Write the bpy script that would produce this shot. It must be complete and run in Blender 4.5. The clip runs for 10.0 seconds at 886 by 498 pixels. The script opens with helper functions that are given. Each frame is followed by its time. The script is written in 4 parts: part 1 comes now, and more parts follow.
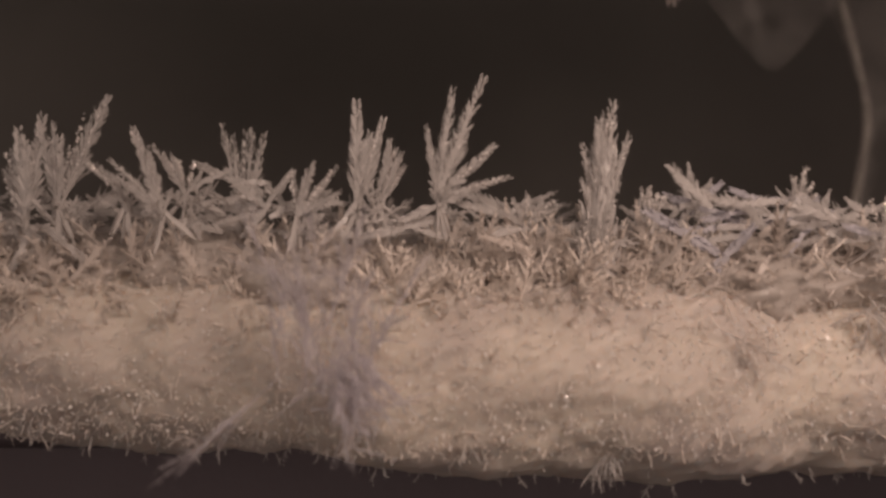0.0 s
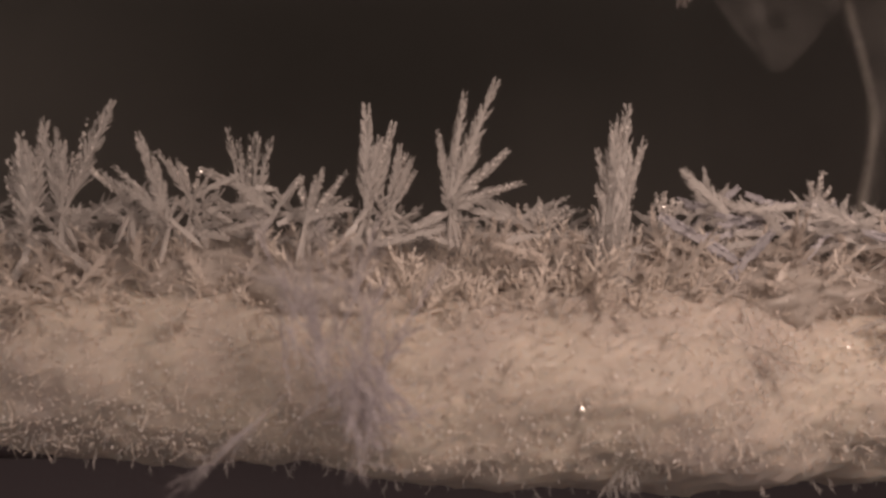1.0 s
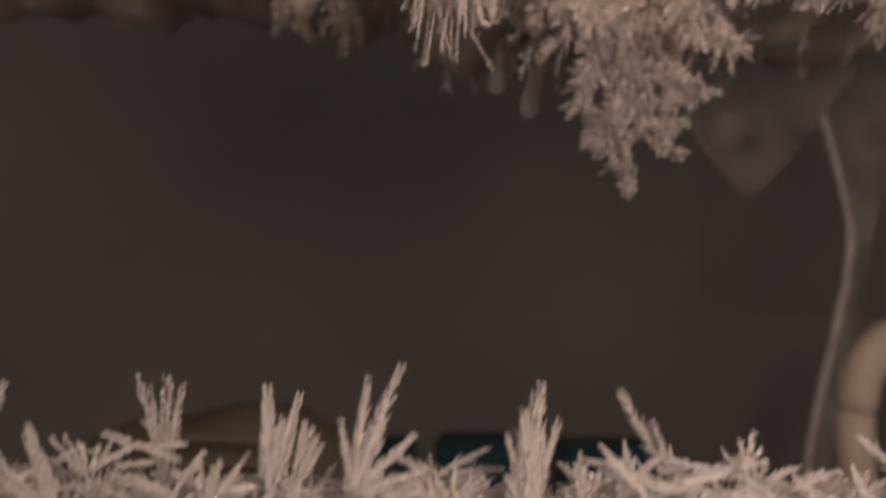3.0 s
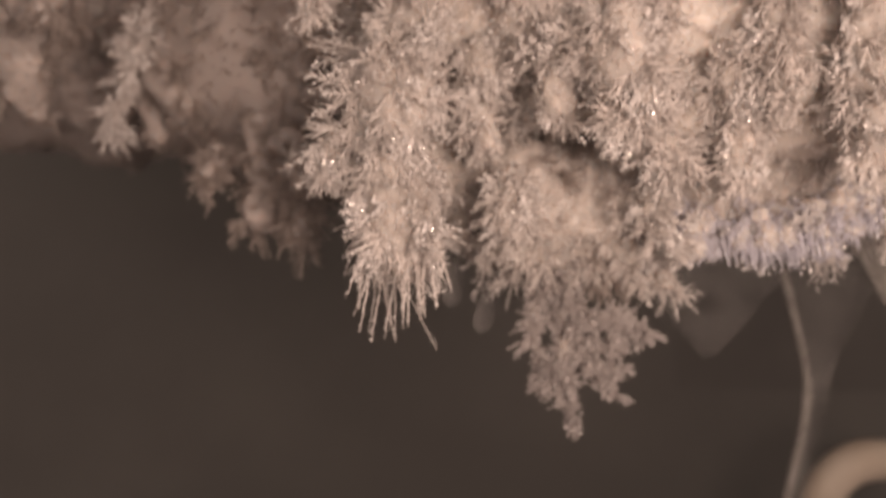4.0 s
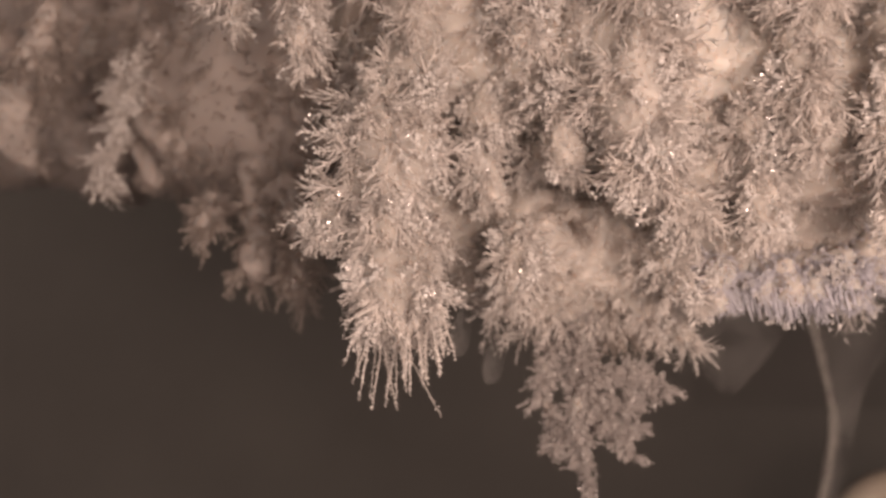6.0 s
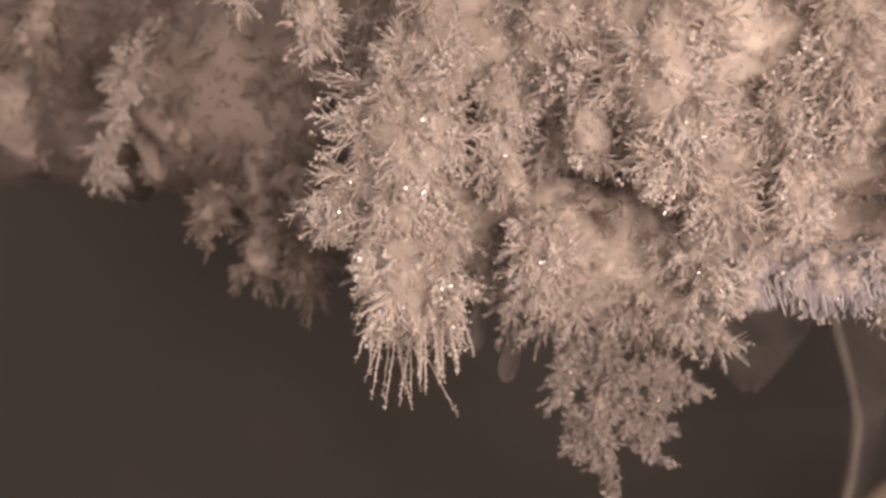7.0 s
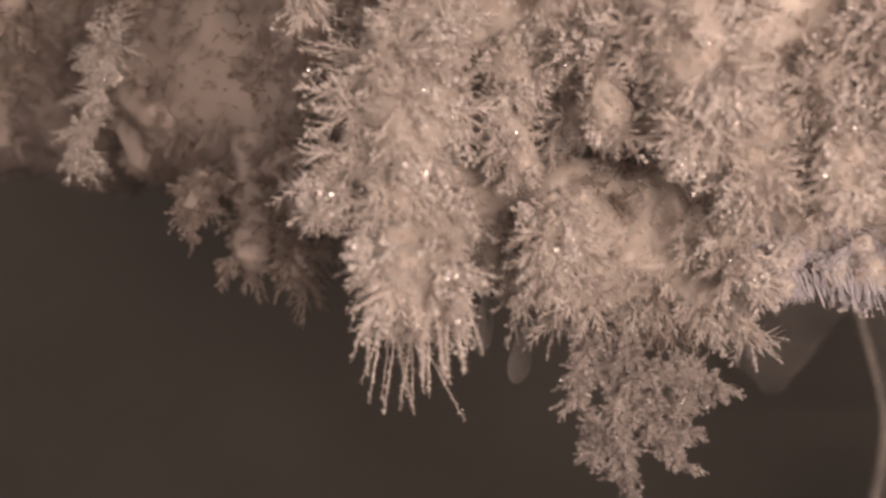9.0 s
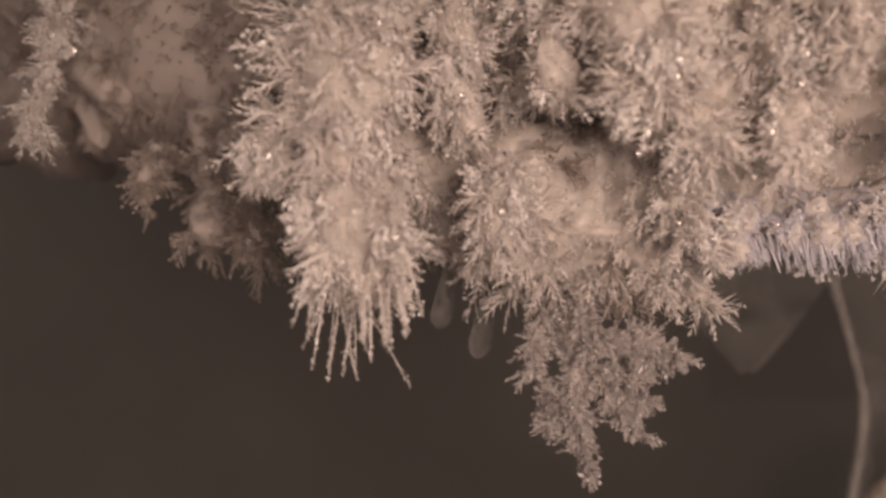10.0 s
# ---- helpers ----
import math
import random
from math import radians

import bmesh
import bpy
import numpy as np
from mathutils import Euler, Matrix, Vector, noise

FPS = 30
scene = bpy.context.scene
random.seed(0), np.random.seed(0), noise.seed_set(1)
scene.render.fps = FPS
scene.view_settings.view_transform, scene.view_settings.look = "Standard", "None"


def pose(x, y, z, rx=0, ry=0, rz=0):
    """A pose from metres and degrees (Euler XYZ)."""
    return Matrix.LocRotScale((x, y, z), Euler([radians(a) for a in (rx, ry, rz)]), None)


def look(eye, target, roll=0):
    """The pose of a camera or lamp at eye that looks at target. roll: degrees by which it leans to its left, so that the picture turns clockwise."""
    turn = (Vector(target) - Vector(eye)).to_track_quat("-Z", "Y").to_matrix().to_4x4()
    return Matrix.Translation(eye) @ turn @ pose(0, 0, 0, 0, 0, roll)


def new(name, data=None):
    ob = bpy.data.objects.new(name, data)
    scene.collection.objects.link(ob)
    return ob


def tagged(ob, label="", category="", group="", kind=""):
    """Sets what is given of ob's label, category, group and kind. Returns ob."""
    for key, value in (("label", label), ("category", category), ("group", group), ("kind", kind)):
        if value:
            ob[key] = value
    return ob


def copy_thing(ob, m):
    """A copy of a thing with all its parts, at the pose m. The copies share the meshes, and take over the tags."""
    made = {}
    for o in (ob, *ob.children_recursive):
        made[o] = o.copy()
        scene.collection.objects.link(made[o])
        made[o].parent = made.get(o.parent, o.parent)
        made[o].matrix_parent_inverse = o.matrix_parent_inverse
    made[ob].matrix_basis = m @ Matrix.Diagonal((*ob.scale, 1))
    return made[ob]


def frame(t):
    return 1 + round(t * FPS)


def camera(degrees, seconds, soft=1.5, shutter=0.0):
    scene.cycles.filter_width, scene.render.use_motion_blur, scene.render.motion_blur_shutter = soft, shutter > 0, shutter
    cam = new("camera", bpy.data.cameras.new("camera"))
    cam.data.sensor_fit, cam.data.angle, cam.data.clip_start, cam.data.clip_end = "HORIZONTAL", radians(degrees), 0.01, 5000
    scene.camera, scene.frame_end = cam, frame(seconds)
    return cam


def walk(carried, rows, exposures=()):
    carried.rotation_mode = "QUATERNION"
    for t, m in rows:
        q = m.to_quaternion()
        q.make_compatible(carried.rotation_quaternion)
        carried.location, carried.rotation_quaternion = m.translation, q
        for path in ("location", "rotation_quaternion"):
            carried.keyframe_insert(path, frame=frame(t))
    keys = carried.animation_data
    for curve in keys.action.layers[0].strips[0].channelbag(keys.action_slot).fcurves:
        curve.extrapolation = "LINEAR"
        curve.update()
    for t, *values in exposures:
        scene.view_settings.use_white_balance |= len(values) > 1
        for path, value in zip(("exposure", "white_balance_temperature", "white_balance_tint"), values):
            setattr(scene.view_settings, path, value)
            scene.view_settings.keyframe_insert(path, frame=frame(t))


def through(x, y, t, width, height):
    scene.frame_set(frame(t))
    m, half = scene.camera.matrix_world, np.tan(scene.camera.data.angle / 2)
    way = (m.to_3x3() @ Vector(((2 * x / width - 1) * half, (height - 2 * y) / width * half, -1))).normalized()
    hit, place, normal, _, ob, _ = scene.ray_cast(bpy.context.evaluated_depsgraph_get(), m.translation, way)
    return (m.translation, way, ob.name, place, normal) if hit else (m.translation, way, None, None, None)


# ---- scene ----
# Frosted tubes inside a freezer compartment, seen from a hand's width away.
# All plan numbers are in spans; one span is the 80 mm from the first stand of the lens to the tall hoar crystals.
U = 0.08

cam = camera(56.0, 10.0, soft=2.8, shutter=0.5)
cam.data.dof.use_dof = True
cam.data.dof.focus_distance = 1.05 * U
cam.data.dof.aperture_fstop = 20.0

# seconds, x, y, z in spans, yaw, pitch, roll in degrees
PATH = [
    (0, 0.0000, 0.0000, 0.0000, 0.00, 0.00, 0.00),
    (0.5, -0.0122, 0.0132, 0.0262, -0.10, 0.17, 0.05),
    (1, -0.0178, 0.0207, 0.0091, -0.21, -0.01, -0.16),
    (1.5, -0.0075, 0.0178, 0.0004, -0.10, 0.01, -0.25),
    (2, 0.0127, 0.0162, 0.0052, 0.06, -0.23, -0.27),
    (2.5, 0.0353, 0.0217, 0.1538, 0.60, -0.58, 0.45),
    (3, 0.1048, 0.0642, 0.3423, 0.54, -0.38, -0.20),
    (3.2, 0.1303, 0.0546, 0.4306, 0.41, -0.56, -0.10),
    (4.3, 0.1812, 0.0458, 0.7817, -0.21, -0.14, 0.85),
    (4.5, 0.1915, 0.0655, 0.7899, -0.03, 0.04, 0.88),
    (5, 0.1889, 0.0585, 0.8064, -0.11, 0.53, 0.78),
    (5.5, 0.1840, 0.0796, 0.8117, 0.26, -0.04, 0.30),
    (7, 0.1672, 0.1735, 0.7945, 1.14, 0.03, -0.22),
    (7.5, 0.1099, 0.1855, 0.8679, 0.62, -0.07, -0.04),
    (8, 0.0696, 0.2094, 0.9203, 0.18, -0.33, -0.29),
    (8.5, 0.1018, 0.2429, 0.8454, 0.35, 0.04, -0.27),
    (9, 0.1632, 0.2754, 0.7769, 1.32, 0.19, -0.57),
    (9.5, 0.1974, 0.2925, 0.7549, 1.27, 0.28, -0.70),
    (10, 0.2271, 0.2937, 0.7333, 1.43, 0.28, -1.03),
]


def stand(x, y, z, yaw, pitch, roll):
    a, b = radians(yaw), radians(pitch)
    ahead = Vector((-math.sin(a) * math.cos(b), math.cos(a) * math.cos(b), math.sin(b)))
    eye = Vector((x, y, z)) * U
    return look(eye, eye + ahead, roll)


walk(cam, [(t, stand(*p)) for t, *p in PATH], exposures=[(0, -0.78), (2.0, -0.78), (2.5, -0.93), (3.1, -0.30), (4.2, 0.10), (8.2, 0.08), (9.0, -0.04), (10, -0.04)])

# ---- light: a small warm lamp above and to the right of the lens, and warm world light added as fill through the open front ----
world = bpy.data.worlds.new("world")
scene.world = world
world.use_nodes = True
world.node_tree.nodes["Background"].inputs["Color"].default_value = (1.0, 0.77, 0.66, 1)
world.node_tree.nodes["Background"].inputs["Strength"].default_value = 0.72

LAMP = Vector((0.72, -0.25, 0.74)) * U
lamp_data = bpy.data.lights.new("lamp", "AREA")
lamp_data.shape, lamp_data.size = "DISK", 0.05
lamp_data.energy, lamp_data.color = 0.172, (1.0, 0.73, 0.60)
new("lamp", lamp_data).matrix_world = look(LAMP, Vector((0.15, 1.2, 0.35)) * U)


# ---- materials ----
def node(nt, kind, **inputs):
    n = nt.nodes.new(kind)
    for k, v in inputs.items():
        n.inputs[k.replace("_", " ")].default_value = v
    return n


def material(name):
    m = bpy.data.materials.new(name)
    m.use_nodes = True
    m.node_tree.nodes.clear()
    return m, m.node_tree


def frost(name, tint, other, rough=0.4, clear=0.0, through=0.3, grain=1500.0, bump=0.3, island=False, coat=0.0, shine=0.07, deep=0.0):
    """Frost: diffuse ice grains that pass some light, with a glossy facet on top; clear: how much is seen through; deep: how far light spreads inside, in metres."""
    m, nt = material(name)
    ln = nt.links
    out = node(nt, "ShaderNodeOutputMaterial")
    co = node(nt, "ShaderNodeTexCoord")
    n1 = node(nt, "ShaderNodeTexNoise", Scale=grain, Detail=4.0)
    n2 = node(nt, "ShaderNodeTexNoise", Scale=grain / 12, Detail=3.0)
    for n in (n1, n2):
        ln.new(co.outputs["Object"], n.inputs["Vector"])
    ramp = node(nt, "ShaderNodeMix")
    ramp.data_type = "RGBA"
    ramp.inputs["A"].default_value, ramp.inputs["B"].default_value = (*tint, 1), (*other, 1)
    spread = node(nt, "ShaderNodeMapRange", From_Min=0.35, From_Max=0.68)
    ln.new(n2.outputs["Fac"], spread.inputs["Value"])
    ln.new(spread.outputs["Result"], ramp.inputs["Factor"])
    colour = ramp.outputs["Result"]
    if island:
        geo = node(nt, "ShaderNodeNewGeometry")
        hsv = node(nt, "ShaderNodeHueSaturation")
        val = node(nt, "ShaderNodeMapRange", To_Min=0.80, To_Max=1.05)
        ln.new(geo.outputs["Random Per Island"], val.inputs["Value"])
        ln.new(val.outputs["Result"], hsv.inputs["Value"])
        ln.new(colour, hsv.inputs["Color"])
        colour = hsv.outputs["Color"]
    bmp = node(nt, "ShaderNodeBump", Strength=bump, Distance=0.0002)
    ln.new(n1.outputs["Fac"], bmp.inputs["Height"])
    p = node(nt, "ShaderNodeBsdfPrincipled", Roughness=rough, IOR=1.31, Coat_Weight=coat, Coat_Roughness=shine, Coat_IOR=2.1)
    if deep:
        p.inputs["Subsurface Weight"].default_value, p.inputs["Subsurface Scale"].default_value = 1.0, deep
        p.inputs["Subsurface Radius"].default_value = (1.0, 0.85, 0.75)
    ln.new(colour, p.inputs["Base Color"])
    ln.new(bmp.outputs["Normal"], p.inputs["Normal"])
    tr = node(nt, "ShaderNodeBsdfTranslucent")
    ln.new(colour, tr.inputs["Color"])
    mix = node(nt, "ShaderNodeMixShader", Fac=through)
    ln.new(p.outputs[0], mix.inputs[1])
    ln.new(tr.outputs[0], mix.inputs[2])
    last = mix
    if clear:
        tp = node(nt, "ShaderNodeBsdfTransparent")
        last = node(nt, "ShaderNodeMixShader", Fac=clear)
        ln.new(mix.outputs[0], last.inputs[1])
        ln.new(tp.outputs[0], last.inputs[2])
    ln.new(last.outputs[0], out.inputs["Surface"])
    return m


def ice(name, body, haze):
    """Clear wet ice: glossy skin, seen through, with a milky share."""
    m, nt = material(name)
    ln = nt.links
    out = node(nt, "ShaderNodeOutputMaterial")
    co = node(nt, "ShaderNodeTexCoord")
    n1 = node(nt, "ShaderNodeTexNoise", Scale=140.0, Detail=3.0)
    ln.new(co.outputs["Object"], n1.inputs["Vector"])
    bmp = node(nt, "ShaderNodeBump", Strength=0.5, Distance=0.0006)
    ln.new(n1.outputs["Fac"], bmp.inputs["Height"])
    p = node(nt, "ShaderNodeBsdfPrincipled", Roughness=0.18, IOR=1.31)
    p.inputs["Base Color"].default_value = (*body, 1)
    ln.new(bmp.outputs["Normal"], p.inputs["Normal"])
    tr = node(nt, "ShaderNodeBsdfTranslucent")
    tr.inputs["Color"].default_value = (*body, 1)
    tp = node(nt, "ShaderNodeBsdfTransparent")
    a = node(nt, "ShaderNodeMixShader", Fac=0.35)
    ln.new(p.outputs[0], a.inputs[1])
    ln.new(tr.outputs[0], a.inputs[2])
    b = node(nt, "ShaderNodeMixShader")
    milk = node(nt, "ShaderNodeMapRange", From_Min=0.3, From_Max=0.7, To_Min=haze - 0.1, To_Max=haze + 0.1)
    ln.new(n1.outputs["Fac"], milk.inputs["Value"])
    ln.new(milk.outputs["Result"], b.inputs["Fac"])
    ln.new(tp.outputs[0], b.inputs[1])
    ln.new(a.outputs[0], b.inputs[2])
    ln.new(b.outputs[0], out.inputs["Surface"])
    return m


def lining(name, a, b, rough, scale):
    """Stained plastic or metal lining."""
    m, nt = material(name)
    ln = nt.links
    out = node(nt, "ShaderNodeOutputMaterial")
    co = node(nt, "ShaderNodeTexCoord")
    n1 = node(nt, "ShaderNodeTexNoise", Scale=scale, Detail=5.0)
    n2 = node(nt, "ShaderNodeTexNoise", Scale=scale * 30, Detail=2.0)
    for n in (n1, n2):
        ln.new(co.outputs["Object"], n.inputs["Vector"])
    mix = node(nt, "ShaderNodeMix")
    mix.data_type = "RGBA"
    mix.inputs["A"].default_value, mix.inputs["B"].default_value = (*a, 1), (*b, 1)
    spread = node(nt, "ShaderNodeMapRange", From_Min=0.35, From_Max=0.65)
    ln.new(n1.outputs["Fac"], spread.inputs["Value"])
    ln.new(spread.outputs["Result"], mix.inputs["Factor"])
    bmp = node(nt, "ShaderNodeBump", Strength=0.3, Distance=0.0005)
    ln.new(n2.outputs["Fac"], bmp.inputs["Height"])
    p = node(nt, "ShaderNodeBsdfPrincipled", Roughness=rough)
    ln.new(mix.outputs["Result"], p.inputs["Base Color"])
    ln.new(bmp.outputs["Normal"], p.inputs["Normal"])
    ln.new(p.outputs[0], out.inputs["Surface"])
    return m


FLAKE = frost("glitter_flakes", (0.90, 0.87, 0.85), (0.82, 0.79, 0.77), rough=0.12, through=0.3, grain=900, bump=0.0, coat=1.0, shine=0.075)
SNOW = frost("packed_frost", (0.65, 0.595, 0.53), (0.51, 0.46, 0.435), rough=0.5, through=0.0, grain=1100, bump=0.5, deep=0.0012)
CRUST = frost("crest_crust", (0.90, 0.85, 0.81), (0.80, 0.75, 0.71), rough=0.4, clear=0.16, through=0.5, grain=1800, bump=0.5, island=True, coat=0.15, shine=0.12)
FELT = frost("frost_felt", (0.95, 0.885, 0.825), (0.87, 0.805, 0.745), rough=0.4, clear=0.1, through=0.12, grain=2500, bump=0.15, island=True)
NEEDLE = frost("hoar_needles", (0.93, 0.89, 0.86), (0.85, 0.81, 0.785), rough=0.35, clear=0.16, through=0.5, grain=2500, bump=0.15, island=True, coat=0.12, shine=0.12)
# darker copy of the crest blades: the cone's weak light is in the colour
CONE = frost("cone_crystals", (0.75, 0.705, 0.685), (0.62, 0.58, 0.565), rough=0.3, clear=0.36, through=0.45, grain=2500, bump=0.2, island=True, coat=0.35, shine=0.12)
BLADE = frost("hoar_blades", (0.93, 0.91, 0.90), (0.86, 0.835, 0.82), rough=0.3, clear=0.42, through=0.45, grain=2500, bump=0.2, island=True, coat=0.2, shine=0.12)
VEIL = frost("veil_blades", (0.92, 0.89, 0.93), (0.84, 0.81, 0.85), rough=0.4, clear=0.62, through=0.5, grain=2500, bump=0.1, island=True)
COOL = frost("cool_needles", (0.88, 0.87, 0.92), (0.80, 0.79, 0.84), rough=0.3, clear=0.2, through=0.4, grain=2500, bump=0.15, island=True, coat=0.5)
# darker than the needles, so shade between them lies in the colour
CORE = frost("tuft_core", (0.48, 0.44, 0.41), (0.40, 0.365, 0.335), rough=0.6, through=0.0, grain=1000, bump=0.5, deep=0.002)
SOFT = frost("soft_rime", (0.64, 0.59, 0.545), (0.53, 0.48, 0.44), rough=0.6, through=0.0, grain=700, bump=0.4, deep=0.003)
# darkened rime: the weak light at left and behind is put into its colour
SHADED_RIME = frost("shaded_rime", (0.47, 0.42, 0.39), (0.38, 0.335, 0.31), rough=0.6, through=0.0, grain=700, bump=0.5, deep=0.002)
# darkened copy of the needles for the same places, shade in the colour
SHADED_NEEDLE = frost("shaded_needles", (0.63, 0.565, 0.52), (0.52, 0.465, 0.43), rough=0.5, clear=0.2, through=0.45, grain=2000, bump=0.2, island=True)
ICE = ice("clear_ice", (0.62, 0.60, 0.58), 0.10)
GLAZE = ice("milky_ice", (0.78, 0.74, 0.69), 0.33)
WALL = lining("brown_lining", (0.205, 0.195, 0.18), (0.165, 0.157, 0.145), 0.55, 9.0)
DARK = lining("dark_lining", (0.14, 0.117, 0.132), (0.10, 0.084, 0.095), 0.6, 12.0)
PANEL = lining("grey_brown_lining", (0.175, 0.166, 0.153), (0.14, 0.132, 0.122), 0.6, 14.0)
TEAL = lining("teal_plastic", (0.010, 0.055, 0.075), (0.008, 0.035, 0.05), 0.4, 30.0)
RIME_PIPE = frost("rimed_tube", (0.80, 0.72, 0.62), (0.66, 0.56, 0.45), rough=0.5, through=0.1, grain=500, bump=0.5)
STRAW = frost("yellowish_frost", (0.19, 0.165, 0.125), (0.15, 0.13, 0.105), rough=0.6, through=0.15, grain=400, bump=0.6)


# ---- building blocks: vertices in spans, triangles as index rows ----
def unit(v):
    return v / np.maximum(np.linalg.norm(v, axis=-1, keepdims=True), 1e-9)


def across(rng, d):
    """A random unit vector square to each row of d."""
    return unit(np.cross(d, rng.normal(size=d.shape)))


def join(*pieces):
    verts, faces, n = [], [], 0
    for v, f in pieces:
        verts.append(v)
        faces.append(f + n)
        n += len(v)
    return np.concatenate(verts), np.concatenate(faces)


def spikes(rng, p, d, length, width, side=None, flat=0.55):
    """Faceted ice needles: a root ring, a shoulder ring and a point each."""
    n = len(p)
    s = across(rng, d) if side is None else side
    t = np.cross(d, s)
    length, width = np.broadcast_to(length, (n,))[:, None], np.broadcast_to(width, (n,))[:, None]
    rows = []
    at = 0.55 + 0.2 * rng.random((n, 1))
    for along, fat in ((0 * at, 0.8), (at, 1.0)):
        for k in range(3):
            a = 2.0944 * k
            rows.append(p + d * length * along + width * fat * (math.cos(a) * s + flat * math.sin(a) * t))
    rows.append(p + d * length)
    v = np.stack(rows, 1).reshape(-1, 3)
    one = np.array([(0, 1, 4), (0, 4, 3), (1, 2, 5), (1, 5, 4), (2, 0, 3), (2, 3, 5), (3, 4, 6), (4, 5, 6), (5, 3, 6)])
    return v, (one[None] + 7 * np.arange(n)[:, None, None]).reshape(-1, 3)


def thorns(rng, p, d, length, width):
    """Small three-sided points."""
    n = len(p)
    s = across(rng, d)
    t = np.cross(d, s)
    length, width = np.broadcast_to(length, (n,))[:, None], np.broadcast_to(width, (n,))[:, None]
    rows = [p + width * (math.cos(2.0944 * k) * s + 0.6 * math.sin(2.0944 * k) * t) for k in range(3)] + [p + d * length]
    one = np.array([(0, 1, 3), (1, 2, 3), (2, 0, 3)])
    return np.stack(rows, 1).reshape(-1, 3), (one[None] + 4 * np.arange(n)[:, None, None]).reshape(-1, 3)


def feathers(rng, p, d, length, width, barbs=6, reach=0.32, lean=0.9, start=0.2, side=None, broad=0.75):
    """Needles with barbs that lean forward on both sides, as hoar grows."""
    n = len(p)
    length, width = np.broadcast_to(length, (n,)), np.broadcast_to(width, (n,))
    s = across(rng, d) if side is None else side
    t = np.cross(d, s)
    made = [spikes(rng, p, d, length, width, s)]
    for k in range(barbs):
        u = start + (0.95 - start) * (k + rng.random(n)) / barbs
        turn = (1 if k % 2 else -1) * s + rng.normal(size=(n, 1)) * 0.45 * t
        way = unit(d + lean * unit(turn))
        made.append(thorns(rng, p + d * (length * u)[:, None], way, length * reach * (1.15 - u) * (0.6 + 0.8 * rng.random(n)), width * broad))
    return join(*made)


def stubs(rng, p, d, length, width):
    """Short rime: a point with two or three smaller ones on it."""
    n = len(p)
    made = [thorns(rng, p, d, length, width)]
    for k in range(3):
        u = 0.15 + 0.25 * k
        made.append(thorns(rng, p + d * (length * u)[:, None], unit(d + 0.9 * across(rng, d)), 0.55 * length * (1.1 - u), 0.8 * width))
    return join(*made)


def plumes(rng, p, d, length, width, twigs=9, barbs=4, spread=0.75):
    """Twigs of hoar: a feather with smaller feathers that burst from it towards its end."""
    n = len(p)
    length = np.broadcast_to(length, (n,))
    made = [feathers(rng, p, d, length, width, barbs, 0.3)]
    for k in range(twigs):
        u = 0.25 + 0.7 * (k + rng.random(n)) / twigs
        way = unit(d + spread * rng.normal(size=d.shape) * 0.75)
        made.append(feathers(rng, p + d * (length * u)[:, None], way, length * (0.28 + 0.22 * rng.random(n)), width * 0.8, barbs, 0.34))
    return join(*made)


def sprays(rng, p, n, pull, reach, width, fan=8, barbs=7, open_by=0.7):
    """Clumps of hoar: from each place a fan of barbed feathers that lean along pull."""
    count = len(p)
    flat = unit(np.cross(unit(n + pull), np.array([0, 1, 0]) + 0.55 * rng.normal(size=n.shape)))
    root = np.repeat(p, fan, 0)
    way = np.repeat(unit(0.8 * n + pull + 0.35 * rng.normal(size=n.shape)), fan, 0)
    side = np.repeat(flat, fan, 0)
    turn = np.tile(np.linspace(-1, 1, fan), count)[:, None] * open_by
    way = unit(way + side * turn + 0.22 * rng.normal(size=way.shape))
    long = np.repeat(reach * (0.5 + 1.25 * rng.random(count) ** 2), fan) * (0.55 + 0.6 * rng.random(count * fan))
    root = root + way * (0.25 * long * rng.random(count * fan))[:, None]
    way = unit(way + 0.18 * rng.normal(size=way.shape))
    return feathers(rng, root, way, long, width * (0.7 + 0.5 * rng.random(count * fan)), barbs, 0.5, 0.8, 0.06, broad=1.7)


def beaded(rng, p, d, length, width, beads=34, bump=0.0085):
    """Thin spines set all along with short stubby grains."""
    n = len(p)
    length = np.broadcast_to(length, (n,))
    made = [spikes(rng, p, d, length, width)]
    for k in range(beads):
        u = (k + rng.random(n)) / beads
        way = unit(0.7 * d + across(rng, d))
        made.append(thorns(rng, p + d * (length * u)[:, None], way, bump * (1.1 - 0.55 * u) * (0.5 + 0.8 * rng.random(n)), width * 1.15))
    return join(*made)


def clumped(c):
    """Where on a body the crystals grow thick: patches about a needle's length across."""
    q = np.sin(31 * c[:, 0] + 2 * np.sin(23 * c[:, 2])) + np.sin(27 * c[:, 2] + 2.2 * np.sin(29 * c[:, 1] + 17 * c[:, 0]))
    return np.clip(0.55 + 0.5 * q, 0.2, 1.0)


def flakes(rng, p, size):
    """Tiny loose plates of ice, turned every way."""
    n = len(p)
    a = unit(rng.normal(size=(n, 3)))
    b = across(rng, a)
    s = (size * (0.5 + rng.random(n)))[:, None]
    v = np.stack([p + a * s, p - 0.6 * a * s + 0.8 * b * s, p - 0.6 * a * s - 0.8 * b * s], 1).reshape(-1, 3)
    return v, np.arange(3 * n).reshape(-1, 3)


